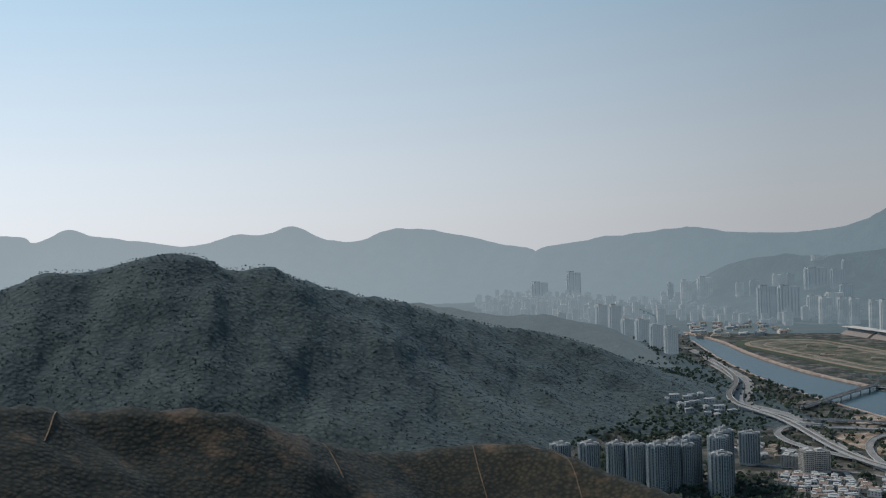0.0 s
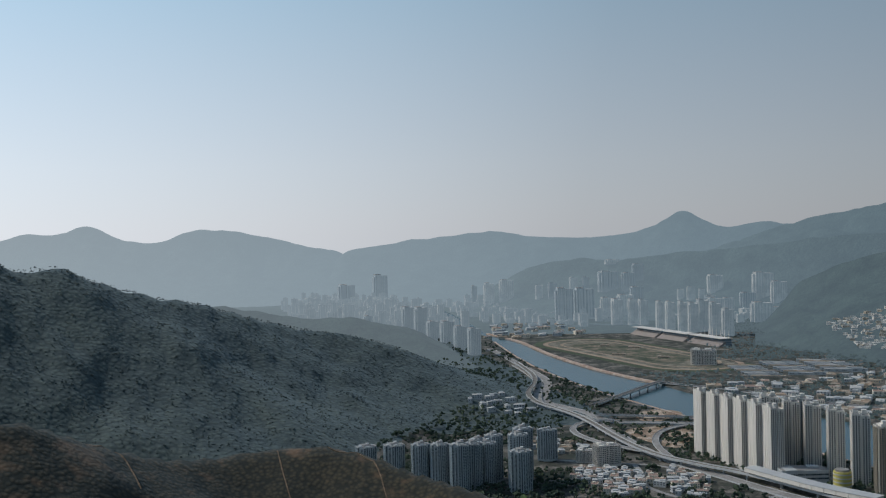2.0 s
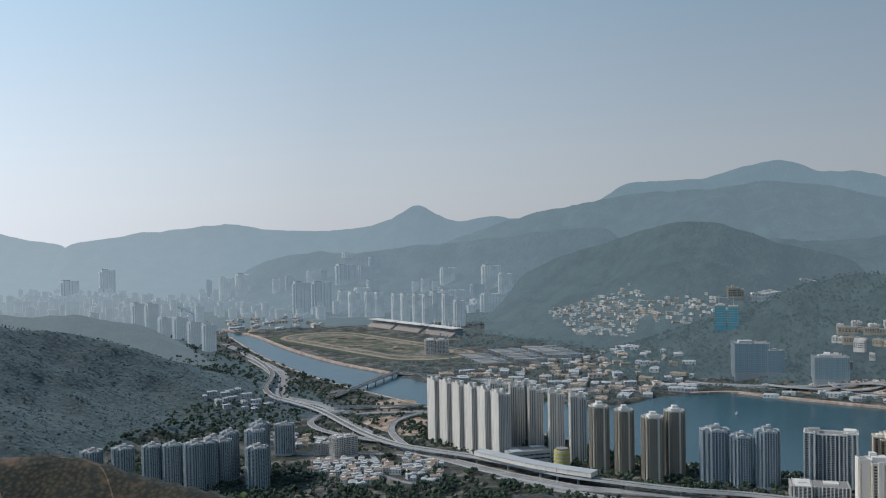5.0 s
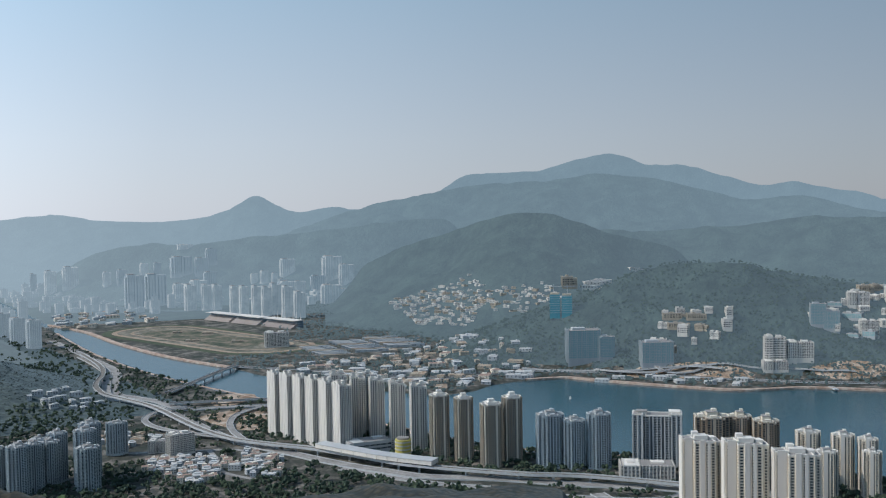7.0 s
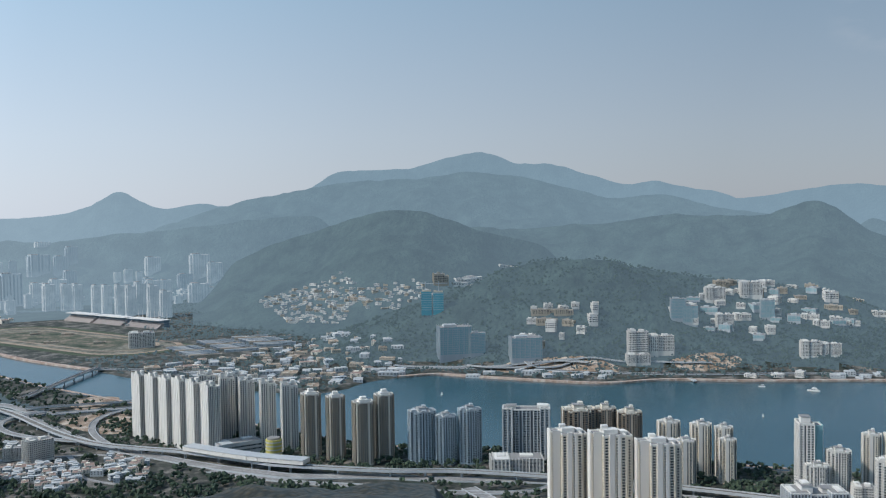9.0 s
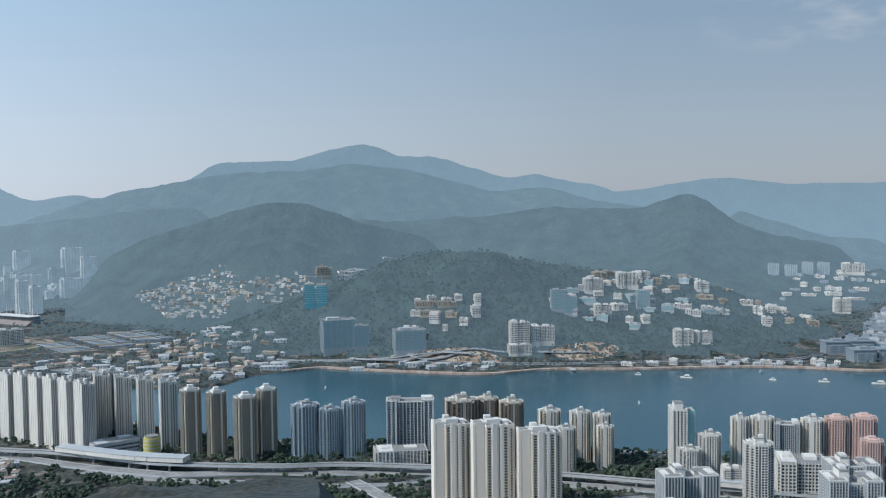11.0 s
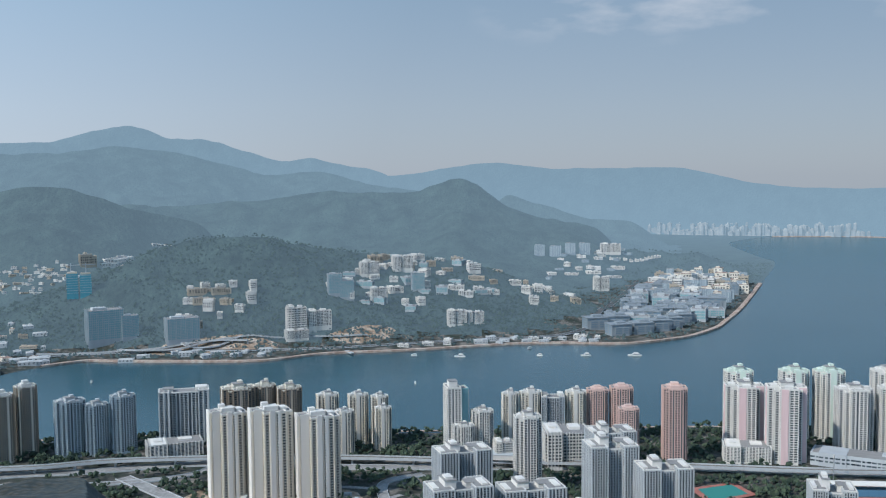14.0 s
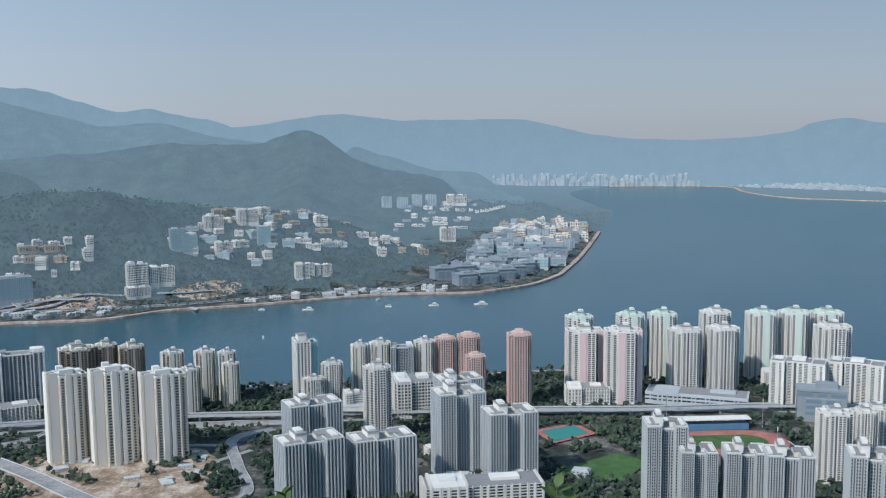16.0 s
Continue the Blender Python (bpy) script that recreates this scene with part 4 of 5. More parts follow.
# far city in the river plain and beyond the bay: too many to count
def far_city(name, districts, material, glass, label, seed):
    rnd = random.Random(seed)
    a, g = Shape(), Shape()
    for poly, n, sizes, heights, gap in districts:
        p = np.array(poly, float)
        done, tries = [], 0
        while len(done) < n and tries < n * 40:
            tries += 1
            x, y = rnd.uniform(p[:, 0].min(), p[:, 0].max()), rnd.uniform(p[:, 1].min(), p[:, 1].max())
            w = rnd.uniform(*sizes)
            if not inside_one(x, y, p) or inside_one(x, y, WATER) or any(math.hypot(x - q, y - r) < (w + c) * .5 * gap for q, r, c in done):
                continue
            done.append((x, y, w))
            h, d = heights[0] + (heights[1] - heights[0]) * rnd.random() ** 1.7, w * rnd.uniform(.5, .9)
            z = float(land(np.array([x]), np.array([y]))[0])
            a.box(x - w / 2, y - d / 2, z - 6, x + w / 2, y + d / 2, z + h)
            a.box(x - w * .2, y - d * .6, z - 6, x + w * .3, y + d * .6, z + h * rnd.uniform(.9, 1.03))
            a.box(x - w * .15, y - d * .2, z + h, x + w * .1, y + d * .2, z + h + rnd.uniform(2, 6))
            n_ = max(3, int(w / 7))
            for k in range(n_):
                u = x - w / 2 + (k + .5) * w / n_
                g.quad((u - 1.3, y - d / 2 - .1, z + 3), (u + 1.3, y - d / 2 - .1, z + 3), (u + 1.3, y - d / 2 - .1, z + h - 2), (u - 1.3, y - d / 2 - .1, z + h - 2))
                v = y - d / 2 + (k + .5) * d / n_
                g.quad((x - w / 2 - .1, v + 1.2, z + 3), (x - w / 2 - .1, v - 1.2, z + 3), (x - w / 2 - .1, v - 1.2, z + h - 2), (x - w / 2 - .1, v + 1.2, z + h - 2))
    root = empty(name)
    a.part("walls", material, root, "", "stuff")
    g.part("window_columns", glass, root, "", "stuff")
    return tagged(root, label, "city", kind="stuff")


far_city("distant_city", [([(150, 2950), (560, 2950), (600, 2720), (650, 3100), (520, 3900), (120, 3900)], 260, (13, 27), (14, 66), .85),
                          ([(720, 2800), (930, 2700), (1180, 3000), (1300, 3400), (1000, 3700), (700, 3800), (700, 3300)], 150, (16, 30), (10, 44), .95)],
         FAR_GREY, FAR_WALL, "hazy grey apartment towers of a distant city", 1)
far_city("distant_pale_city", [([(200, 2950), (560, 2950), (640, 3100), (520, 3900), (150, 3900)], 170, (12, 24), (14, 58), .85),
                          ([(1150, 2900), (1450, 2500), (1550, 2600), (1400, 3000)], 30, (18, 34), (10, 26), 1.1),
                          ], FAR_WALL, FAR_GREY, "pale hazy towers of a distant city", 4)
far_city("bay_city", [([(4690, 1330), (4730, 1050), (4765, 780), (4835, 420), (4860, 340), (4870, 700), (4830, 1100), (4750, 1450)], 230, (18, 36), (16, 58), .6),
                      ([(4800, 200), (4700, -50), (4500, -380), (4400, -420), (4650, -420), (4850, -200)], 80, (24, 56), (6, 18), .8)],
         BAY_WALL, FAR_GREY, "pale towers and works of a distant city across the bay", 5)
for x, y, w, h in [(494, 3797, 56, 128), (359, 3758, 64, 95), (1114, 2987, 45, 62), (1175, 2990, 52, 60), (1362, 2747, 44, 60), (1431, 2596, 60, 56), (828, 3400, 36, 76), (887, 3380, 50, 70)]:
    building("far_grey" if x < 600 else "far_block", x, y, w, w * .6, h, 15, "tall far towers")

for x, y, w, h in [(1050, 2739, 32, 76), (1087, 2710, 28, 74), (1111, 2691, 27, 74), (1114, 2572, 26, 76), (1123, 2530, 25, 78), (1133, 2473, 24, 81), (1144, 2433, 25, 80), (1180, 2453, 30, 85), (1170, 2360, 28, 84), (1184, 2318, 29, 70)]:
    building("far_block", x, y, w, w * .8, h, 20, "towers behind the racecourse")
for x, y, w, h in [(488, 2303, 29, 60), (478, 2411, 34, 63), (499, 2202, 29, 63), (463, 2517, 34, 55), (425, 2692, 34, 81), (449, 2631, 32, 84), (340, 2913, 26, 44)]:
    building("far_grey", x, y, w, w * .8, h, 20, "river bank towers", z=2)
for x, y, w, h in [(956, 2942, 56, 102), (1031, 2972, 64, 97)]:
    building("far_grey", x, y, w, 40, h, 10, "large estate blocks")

# hillside villas, campus and science park
scatter([(1250, 1850), (1302, 2064), (1370, 2091), (1470, 1961), (1440, 1830), (1300, 1740)], 150, ["villa", "villa", "villa", "villa_tan"], (10, 20), (3, 5.5), "hillside villas", 6, 0.75)
scatter([(1360, 1800), (1412, 1840), (1530, 1750), (1510, 1660), (1400, 1690)], 60, ["villa", "villa", "villa_tan"], (10, 18), (3, 5.5), "hillside villas", 7, 0.8)
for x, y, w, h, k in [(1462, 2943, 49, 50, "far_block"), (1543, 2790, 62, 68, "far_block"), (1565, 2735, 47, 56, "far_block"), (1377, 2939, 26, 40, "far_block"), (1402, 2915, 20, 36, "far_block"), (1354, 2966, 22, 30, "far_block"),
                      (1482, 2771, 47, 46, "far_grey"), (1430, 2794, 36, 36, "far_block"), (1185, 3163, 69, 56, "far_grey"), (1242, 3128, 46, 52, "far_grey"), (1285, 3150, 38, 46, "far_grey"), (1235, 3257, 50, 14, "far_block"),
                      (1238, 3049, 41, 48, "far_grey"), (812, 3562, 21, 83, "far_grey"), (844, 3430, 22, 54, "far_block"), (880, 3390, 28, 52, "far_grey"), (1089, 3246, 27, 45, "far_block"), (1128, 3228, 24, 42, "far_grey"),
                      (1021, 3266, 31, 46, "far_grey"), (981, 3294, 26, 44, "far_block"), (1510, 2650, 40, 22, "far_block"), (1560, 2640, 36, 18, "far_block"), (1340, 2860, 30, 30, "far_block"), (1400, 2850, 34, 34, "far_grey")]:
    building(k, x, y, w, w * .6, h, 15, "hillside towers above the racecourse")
for x, y, w, h in [(2576, 1041, 29, 32), (2605, 1005, 33, 32), (2632, 971, 29, 32), (2663, 940, 32, 32)]:
    building("far_grey", x, y, w, 16, h, 5, "grey estate slabs", "grey slab block among the trees")
building("hall_white", 2753, 893, 56, 30, 25, 5, "campus landmarks", "white institute on the wooded slope")
for k in range(13):
    f = k / 12
    building("villa", 2690 + 165 * f, 915 - 136 * f - 26 * math.sin(3.14 * f), 12, 14, 6, 0, "curved terrace of houses", "small white terrace house in a curved row")
building("campus_white", 2010, 1675, 60, 22, 15, 8, "hill-top institute", "long white institute on the hill top")
building("campus_white", 2040, 1630, 40, 18, 11, 8, "hill-top institute", "long white institute on the hill top")
building("campus_tan", 1569, 1705, 34, 22, 24, 10, "hill blocks")
for k, (x, y, w) in enumerate([(1608, 1682, 38), (1628, 1694, 40), (1650, 1700, 40), (1672, 1708, 38), (1692, 1716, 34), (1628, 1668, 30), (1655, 1676, 32), (1883, 1801, 28), (1910, 1790, 22), (1940, 1778, 18)]):
    building("villa", x, y, w, 13, 10 - k % 3, 22, "terraced villas on the spur", "white villas stepped up the wooded spur")
for x, y, w in [(1336, 1179, 43), (1353, 1147, 32), (1322, 1160, 36)]:
    building("campus_tan", x, y, w, 12, 10, 10, "tan terraces", "long tan terrace block below the hill")
scatter([(1496, 1020), (1600, 1060), (1800, 1040), (1900, 900), (1800, 830), (1672, 850), (1562, 897)], 46, ["campus_white", "campus_white", "campus_white", "campus_tan", "campus_glass"], (16, 34), (5, 13), "campus buildings", 9, 1.15)
scatter([(1740, 883), (1900, 960), (2200, 900), (2100, 760), (1917, 690), (1831, 780)], 28, ["campus_white", "campus_white", "campus_tan"], (14, 26), (6, 17), "campus buildings", 10, 1.4)
scatter([(1255, 1180), (1325, 1205), (1400, 1120), (1369, 1073), (1292, 1136)], 14, ["campus_white", "campus_white", "campus_tan"], (14, 28), (8, 16), "campus housing", 11, 1.1)
for x, y, w, h, k in [(1188, 1258, 56, 52, "hall_glass"), (1212, 1225, 27, 38, "hall_glass"), (1248, 1144, 52, 37, "hall_glass"), (1377, 1005, 33, 42, "hall_white"), (1413, 984, 42, 28, "hall_white"),
                      (1361, 993, 38, 15, "hall_white"), (1586, 802, 33, 26, "hall_white"), (1610, 779, 33, 21, "hall_white"), (2305, 771, 36, 32, "hall_white"), (1501, 1008, 25, 38, "hall_glass"), (1516, 993, 26, 32, "hall_glass"), (1655, 920, 24, 34, "hall_glass"),
                      (1700, 980, 40, 26, "hall_white"), (1560, 950, 30, 26, "hall_white"), (1640, 1020, 36, 24, "hall_white")]:
    building(k, x, y, w, w * .55, h, 12, "campus landmarks")


def netted_tower(x, y):
    """A tower under construction: netted storeys, bare top floor and two tower cranes."""
    root = empty("unfinished_tower")
    for dx, w, h in ((-11, 19, 38), (11, 19, 36)):
        b = Shape()
        b.box(dx - w / 2, -9, -6, dx + w / 2, 9, h)
        net = b.part("wrapped_block", NET, root, "blue-green scaffold net")
        bands = Shape()
        for k in range(1, 9):
            bands.box(dx - w / 2 - .15, -9.15, k * 4.3, dx + w / 2 + .15, 9.15, k * 4.3 + .5)
        bands.part("floor_edging", GREY, net, "", "stuff")
        top = Shape()
        top.box(dx - w / 2 + 1, -8, h, dx + w / 2 - 1, 8, h + 2.5)
        top.part("bare_floor", BEIGE, root)
    for dx in (-13, 12):
        c = Shape()
        c.box(dx - .7, -.7, 36, dx + .7, .7, 56)
        c.part("crane_mast", METAL, root)
        j = Shape()
        j.box(dx - 6, -.5, 52, dx + 16, .5, 53.2)
        j.part("crane_jib", METAL, root)
    root.matrix_basis = Matrix.Translation((x, y, stand(x, y))) @ Matrix.Rotation(radians(facing(x, y)), 4, 'Z')
    return tagged(root, "unfinished tower wrapped in blue-green scaffold net", "tower")


netted_tower(1232, 1362)

for a, b in [(1680, 530), (1715, 500), (1760, 480), (1800, 470), (1850, 465), (1900, 455)]:
    building("park_block", a, b, 38, 34, 20, 25, "science park blocks")
    building("park_block", a + 50, b + 60, 40, 34, 22, 20, "science park blocks")
scatter([(1700, 590), (1900, 600), (2100, 640), (2250, 650), (2150, 450), (1930, 430), (1790, 500)], 34, ["park_block", "park_block", "campus_glass"], (34, 60), (16, 26), "science park blocks", 12, 0.85, 8)
scatter([(2150, 640), (2450, 700), (2700, 740), (2850, 620), (2700, 500), (2300, 440), (2150, 460)], 90, ["far_grey", "park_block", "campus_tan", "far_grey", "village_red", "campus_white"], (22, 40), (12, 26), "shore estate blocks", 13, 0.85, 10)
scatter([(2350, 930), (2700, 1000), (2900, 850), (2500, 800)], 26, ["campus_white", "far_grey", "villa"], (20, 40), (4, 9), "blocks below the hills", 14, 1.5)

# low town between racecourse and shore, and the near valley
scatter([(770, 1600), (900, 1640), (1160, 1630), (1150, 1350), (1060, 1260), (900, 1235), (840, 1290), (790, 1500)], 130, ["shed", "shed_tan", "shed_tan", "village", "village_red"], (10, 34), (3.5, 8), "low sheds and houses", 15, 1.0, 15)
scatter([(1030, 1260), (1200, 1120), (1300, 1000), (1260, 960), (1150, 1110)], 12, ["shed", "village"], (14, 26), (4, 8), "shore sheds", 16, 1.4)
scatter([(1400, 830), (1560, 680), (1640, 560), (1600, 530), (1500, 690)], 26, ["village", "shed", "campus_white"], (12, 26), (4, 9), "shore houses", 17, 1.3)
scatter([(348, 1057), (372, 1100), (420, 1080), (440, 1040), (400, 980), (371, 962)], 64, ["village", "village", "village_red"], (9, 15), (4, 7), "village houses", 18, 0.85, 8)
scatter([(430, 1010), (470, 1060), (490, 1000), (450, 940), (425, 960)], 26, ["village", "shed", "village_red"], (9, 16), (5, 8), "village houses", 19, 0.9)
scatter([(330, 1250), (390, 1270), (420, 1180), (360, 1170)], 20, ["village", "shed_tan"], (10, 18), (4, 7), "village houses", 20, 1.1)
scatter([(330, 1500), (385, 1560), (430, 1480), (385, 1420)], 16, ["village"], (11, 18), (5, 8), "slope houses", 21, 1.1)
building("hall_white", 393, 1134, 24, 16, 14, -10, "clinic", "white clinic block with window bands")
building("hall_white", 408, 1108, 30, 16, 24, 25, "clinic", "white clinic block with window bands")
building("podium_deck", 583, 979, 50, 26, 15, 20, "station podium", "grey car park podium with open decks")
building("hall_white", 893, 335, 44, 40, 34, 10, "mall", "white stepped mall beside the railway")
building("hall_white", 861, 386, 18, 18, 24, 10, "mall")
building("hall_white", 750, 702, 54, 30, 15, 5, "podiums", "white podium with pool deck")
building("hall_white", 982, 180, 44, 30, 16, 5, "podiums")
building("podium_deck", 1006, 72, 100, 30, 13, -5, "podiums", "long grey-green podium with red roof deck")
building("park_block", 984, -44, 44, 24, 30, 5, "podiums", "dark glass office block beside the railway")
building("hall_white", 661, 197, 85, 30, 24, 10, "podiums", "long pale school block with flat roof")
building("hall_white", 1094, -1, 24, 20, 18, 10, "podiums")
scatter([(700, 250), (760, 330), (830, 300), (800, 150), (740, 130)], 10, ["village", "campus_white"], (12, 26), (6, 12), "estate low blocks", 22, 1.6)
scatter([(760, 10), (830, 40), (870, -60), (800, -100)], 10, ["village", "campus_white"], (12, 24), (6, 12), "estate low blocks", 23, 1.6)


# ---- drum, roads, railway and bridges ----
def drum_garage(x, y):
    root = empty("drum_building")
    b = Shape()
    b.prism(0, 0, 9, -2, 22, 28)
    b.part("wall", YELLOW, root)
    for k in range(5):
        r = Shape()
        r.prism(0, 0, 9.35, 3 + 4 * k, 4.1 + 4 * k, 28)
        r.part("deck_band", GREY, root)
    r = Shape()
    r.prism(0, 0, 7, 22, 24.2, 20)
    r.part("roof", ROOF, root)
    root.location = (x, y, 2.6)
    return tagged(root, "yellow cylindrical garage with grey deck bands", "building")


drum_garage(598, 926)


def ribbon(name, points, width, lift, material, label, category, thick=0.8, kind="", piers=0, walls=0.6, wall_mat_=None, follow=True):
    """A strip of road or rail laid along a line: deck, two edge walls, and piers where it is raised."""
    line = smooth_line(points, 8)
    root = empty(name)
    deck, edges = Shape(), (Shape(), Shape())
    rows = []
    for i, p in enumerate(line):
        q = line[min(i + 1, len(line) - 1)] - line[max(i - 1, 0)]
        n = np.array([-q[1], q[0]]) / (np.hypot(q[0], q[1]) + 1e-9)
        z = (max(2.6, stand(p[0], p[1])) if follow else 2.6) + lift
        rows.append((p, n, z))
    for (p, n, z), (p2, n2, z2) in zip(rows[:-1], rows[1:]):
        def cut(s, a, b, lo, hi):
            i = len(s.v)
            for pp, nn, zz in ((p, n, z), (p2, n2, z2)):
                for off, up in ((a, lo), (b, lo), (b, hi), (a, hi)):
                    s.v.append((pp[0] + nn[0] * off, pp[1] + nn[1] * off, zz + up))
            s.f.extend([(i + 3, i + 2, i + 6, i + 7), (i, i + 4, i + 5, i + 1), (i, i + 3, i + 7, i + 4), (i + 1, i + 5, i + 6, i + 2)])
        cut(deck, -width / 2, width / 2, -thick, 0)
        if walls:
            cut(edges[0], width / 2, width / 2 + .4, -thick, walls)
            cut(edges[1], -width / 2 - .4, -width / 2, -thick, walls)
    deck.part("deck", material, root)
    if walls:
        for e in edges:
            e.part("edge_wall", wall_mat_ or GREY, root)
    if piers:
        for p, n, z in rows[::piers]:
            s = Shape()
            s.box(p[0] - .9, p[1] - .9, -4, p[0] + .9, p[1] + .9, z - thick)
            s.part("pier", GREY, root)
    return tagged(root, label, category, kind=kind)


LIGHT_ROAD = patchy("concrete_road", (0.22, 0.21, 0.2), (0.27, 0.26, 0.25), (0.33, 0.32, 0.3), 0.05)
TRACKBED = patchy("railway_ballast", (0.13, 0.12, 0.11), (0.18, 0.17, 0.15), (0.22, 0.2, 0.18), 0.08)
coast = [(560, 2300), (548, 1950), (535, 1760), (470, 1560), (482, 1490), (497, 1440), (500, 1395), (512, 1350), (560, 1330), (640, 1290)]
ribbon("road", coast, 14, 1.2, LIGHT_ROAD, "pale concrete coast highway", "road", kind="structure")
ribbon("road", [(540, 2000), (522, 1780), (452, 1540), (466, 1470), (480, 1400), (484, 1331), (483, 1266), (481, 1183), (487, 1110), (510, 1020), (529, 949), (557, 878), (576, 842), (633, 783), (667, 734), (738, 650), (770, 560), (830, 430), (900, 290), (960, 130), (1005, -10), (1040, -200)], 15, 1.0, LIGHT_ROAD, "pale highway curving down the valley", "road", kind="structure")
ribbon("viaduct", [(540, 1990), (515, 1770), (440, 1550), (452, 1470), (465, 1400), (468, 1331), (466, 1266), (466, 1183), (476, 1110), (503, 1050), (530, 1000), (560, 910), (579, 866), (640, 775), (690, 722), (752, 620), (800, 520), (845, 400), (905, 245), (950, 110), (1000, -20), (1030, -200)], 8, 7.5, TRACKBED, "raised concrete railway viaduct", "viaduct", 1.4, piers=4, walls=1.2)
ribbon("road", [(510, 1352), (463, 1345), (434, 1308), (427, 1264), (435, 1219), (455, 1175), (480, 1130)], 8, 5.0, LIGHT_ROAD, "curved concrete flyover ramp", "road", kind="structure", piers=4)
ribbon("road", [(650, 1300), (600, 1292), (550, 1265), (518, 1220), (500, 1170), (490, 1110)], 8, 3.5, LIGHT_ROAD, "curved concrete flyover ramp", "road", kind="structure", piers=4)
ribbon("road", [(500, 1395), (560, 1365), (640, 1330), (700, 1340)], 9, 5.0, ASPHALT, "raised asphalt approach road", "road", kind="structure", piers=4)
ribbon("bridge", [(528, 1480), (590, 1540), (660, 1610), (722, 1668)], 10, 5.0, ASPHALT, "low concrete bridge across the river", "bridge", 1.6, piers=3, follow=False)
ribbon("road", [(722, 1668), (800, 1560), (870, 1400), (960, 1310), (1080, 1290), (1180, 1180), (1260, 1040), (1360, 900), (1500, 760), (1600, 640), (1690, 600), (1900, 640), (2200, 690), (2600, 760)], 12, 1.5, ASPHALT, "shore expressway on the far bank", "road", kind="structure")
for pts, up, wide in (([(1085, 1300), (1130, 1245), (1165, 1205), (1200, 1160), (1245, 1120), (1300, 1060), (1370, 985), (1440, 900)], 3.0, 9), ([(1165, 1205), (1180, 1160), (1215, 1118), (1262, 1090), (1290, 1040)], 6.0, 8),
                      ([(1245, 1150), (1232, 1118), (1236, 1092), (1258, 1072), (1290, 1066)], 4.0, 7)):
    ribbon("road", pts, wide, up, LIGHT_ROAD, "pale curved slip road on the far shore", "road", kind="structure", piers=4)
ribbon("road", [(760, 640), (700, 640), (640, 700), (600, 770), (560, 830), (520, 930)], 9, .8, LIGHT_ROAD, "pale service road", "road", kind="structure")
ribbon("road", [(600, 420), (640, 380), (700, 420), (760, 460), (800, 440)], 9, .8, LIGHT_ROAD, "pale service road", "road", kind="structure")
ribbon("road", [(900, -10), (860, -30), (800, -80), (760, -120)], 9, .5, ASPHALT, "asphalt estate street", "road", kind="structure")
ribbon("road", [(668, 690), (645, 616), (627, 565), (610, 524), (595, 485), (580, 430)], 14, 1.0, LIGHT_ROAD, "pale highway beside the building site", "road", kind="structure")
for pts in ([(650, 560), (690, 540), (730, 500), (745, 460)], [(640, 470), (690, 450), (740, 430)], [(440, 1100), (430, 1050), (415, 1000), (430, 950)], [(360, 1150), (430, 1110), (470, 1080), (485, 1020)], [(540, 1260), (600, 1240), (640, 1200)]):
    ribbon("road", pts, 6, .4, LIGHT_ROAD, "narrow valley lane", "road", kind="structure", walls=0)


def station(points, width, label):
    line = smooth_line(points, 6)
    root = empty("station")
    for (x0, y0), (x1, y1) in zip(line[:-1], line[1:]):
        ln = math.hypot(x1 - x0, y1 - y0)
        s = Shape()
        s.box(-width / 2, 0.15, 9.5, width / 2, ln - .15, 14)
        ob = s.part("roof_bay", WHITE, root)
        ob.matrix_basis = Matrix.Translation((x0, y0, 3)) @ Matrix.Rotation(math.atan2(y1 - y0, x1 - x0) - math.pi / 2, 4, 'Z')
        s = Shape()
        s.box(-width / 2 - .4, 0, 14, width / 2 + .4, ln, 14.5)
        ob = s.part("roof_panel", GREY, root, "pale ribbed roof panel")
        ob.matrix_basis = Matrix.Translation((x0, y0, 3)) @ Matrix.Rotation(math.atan2(y1 - y0, x1 - x0) - math.pi / 2, 4, 'Z')
        s = Shape()
        s.box(-width / 2 - .1, 1, 10.2, -width / 2 + .1, ln - 1, 12.6)
        ob = s.part("window", GLASS, root)
        ob.matrix_basis = Matrix.Translation((x0, y0, 3)) @ Matrix.Rotation(math.atan2(y1 - y0, x1 - x0) - math.pi / 2, 4, 'Z')
    return tagged(root, label, "station")


station([(533, 1000), (560, 912), (590, 852)], 16, "long white station over the railway")
station([(838, 425), (862, 358)], 16, "white station hall over the railway")
ribbon("pavement", near_line[10:72:4].tolist(), 5, .3, RIPRAP, "pale promenade along the near shore", "promenade", kind="structure", walls=0)
far_walk = [tuple(p) for p in far_line[::4]]
ribbon("pavement", far_walk[12:28], 9, .5, RIPRAP, "brown stone sea wall and promenade", "promenade", kind="structure", walls=0, thick=3)
ribbon("pavement", far_walk[33:38], 9, .5, RIPRAP, "brown stone river wall", "promenade", kind="structure", walls=0, thick=3)
ribbon("pavement", far_walk[1:8], 14, .5, RIPRAP, "brown stone wall of the far bay", "promenade", kind="structure", walls=0, thick=3)


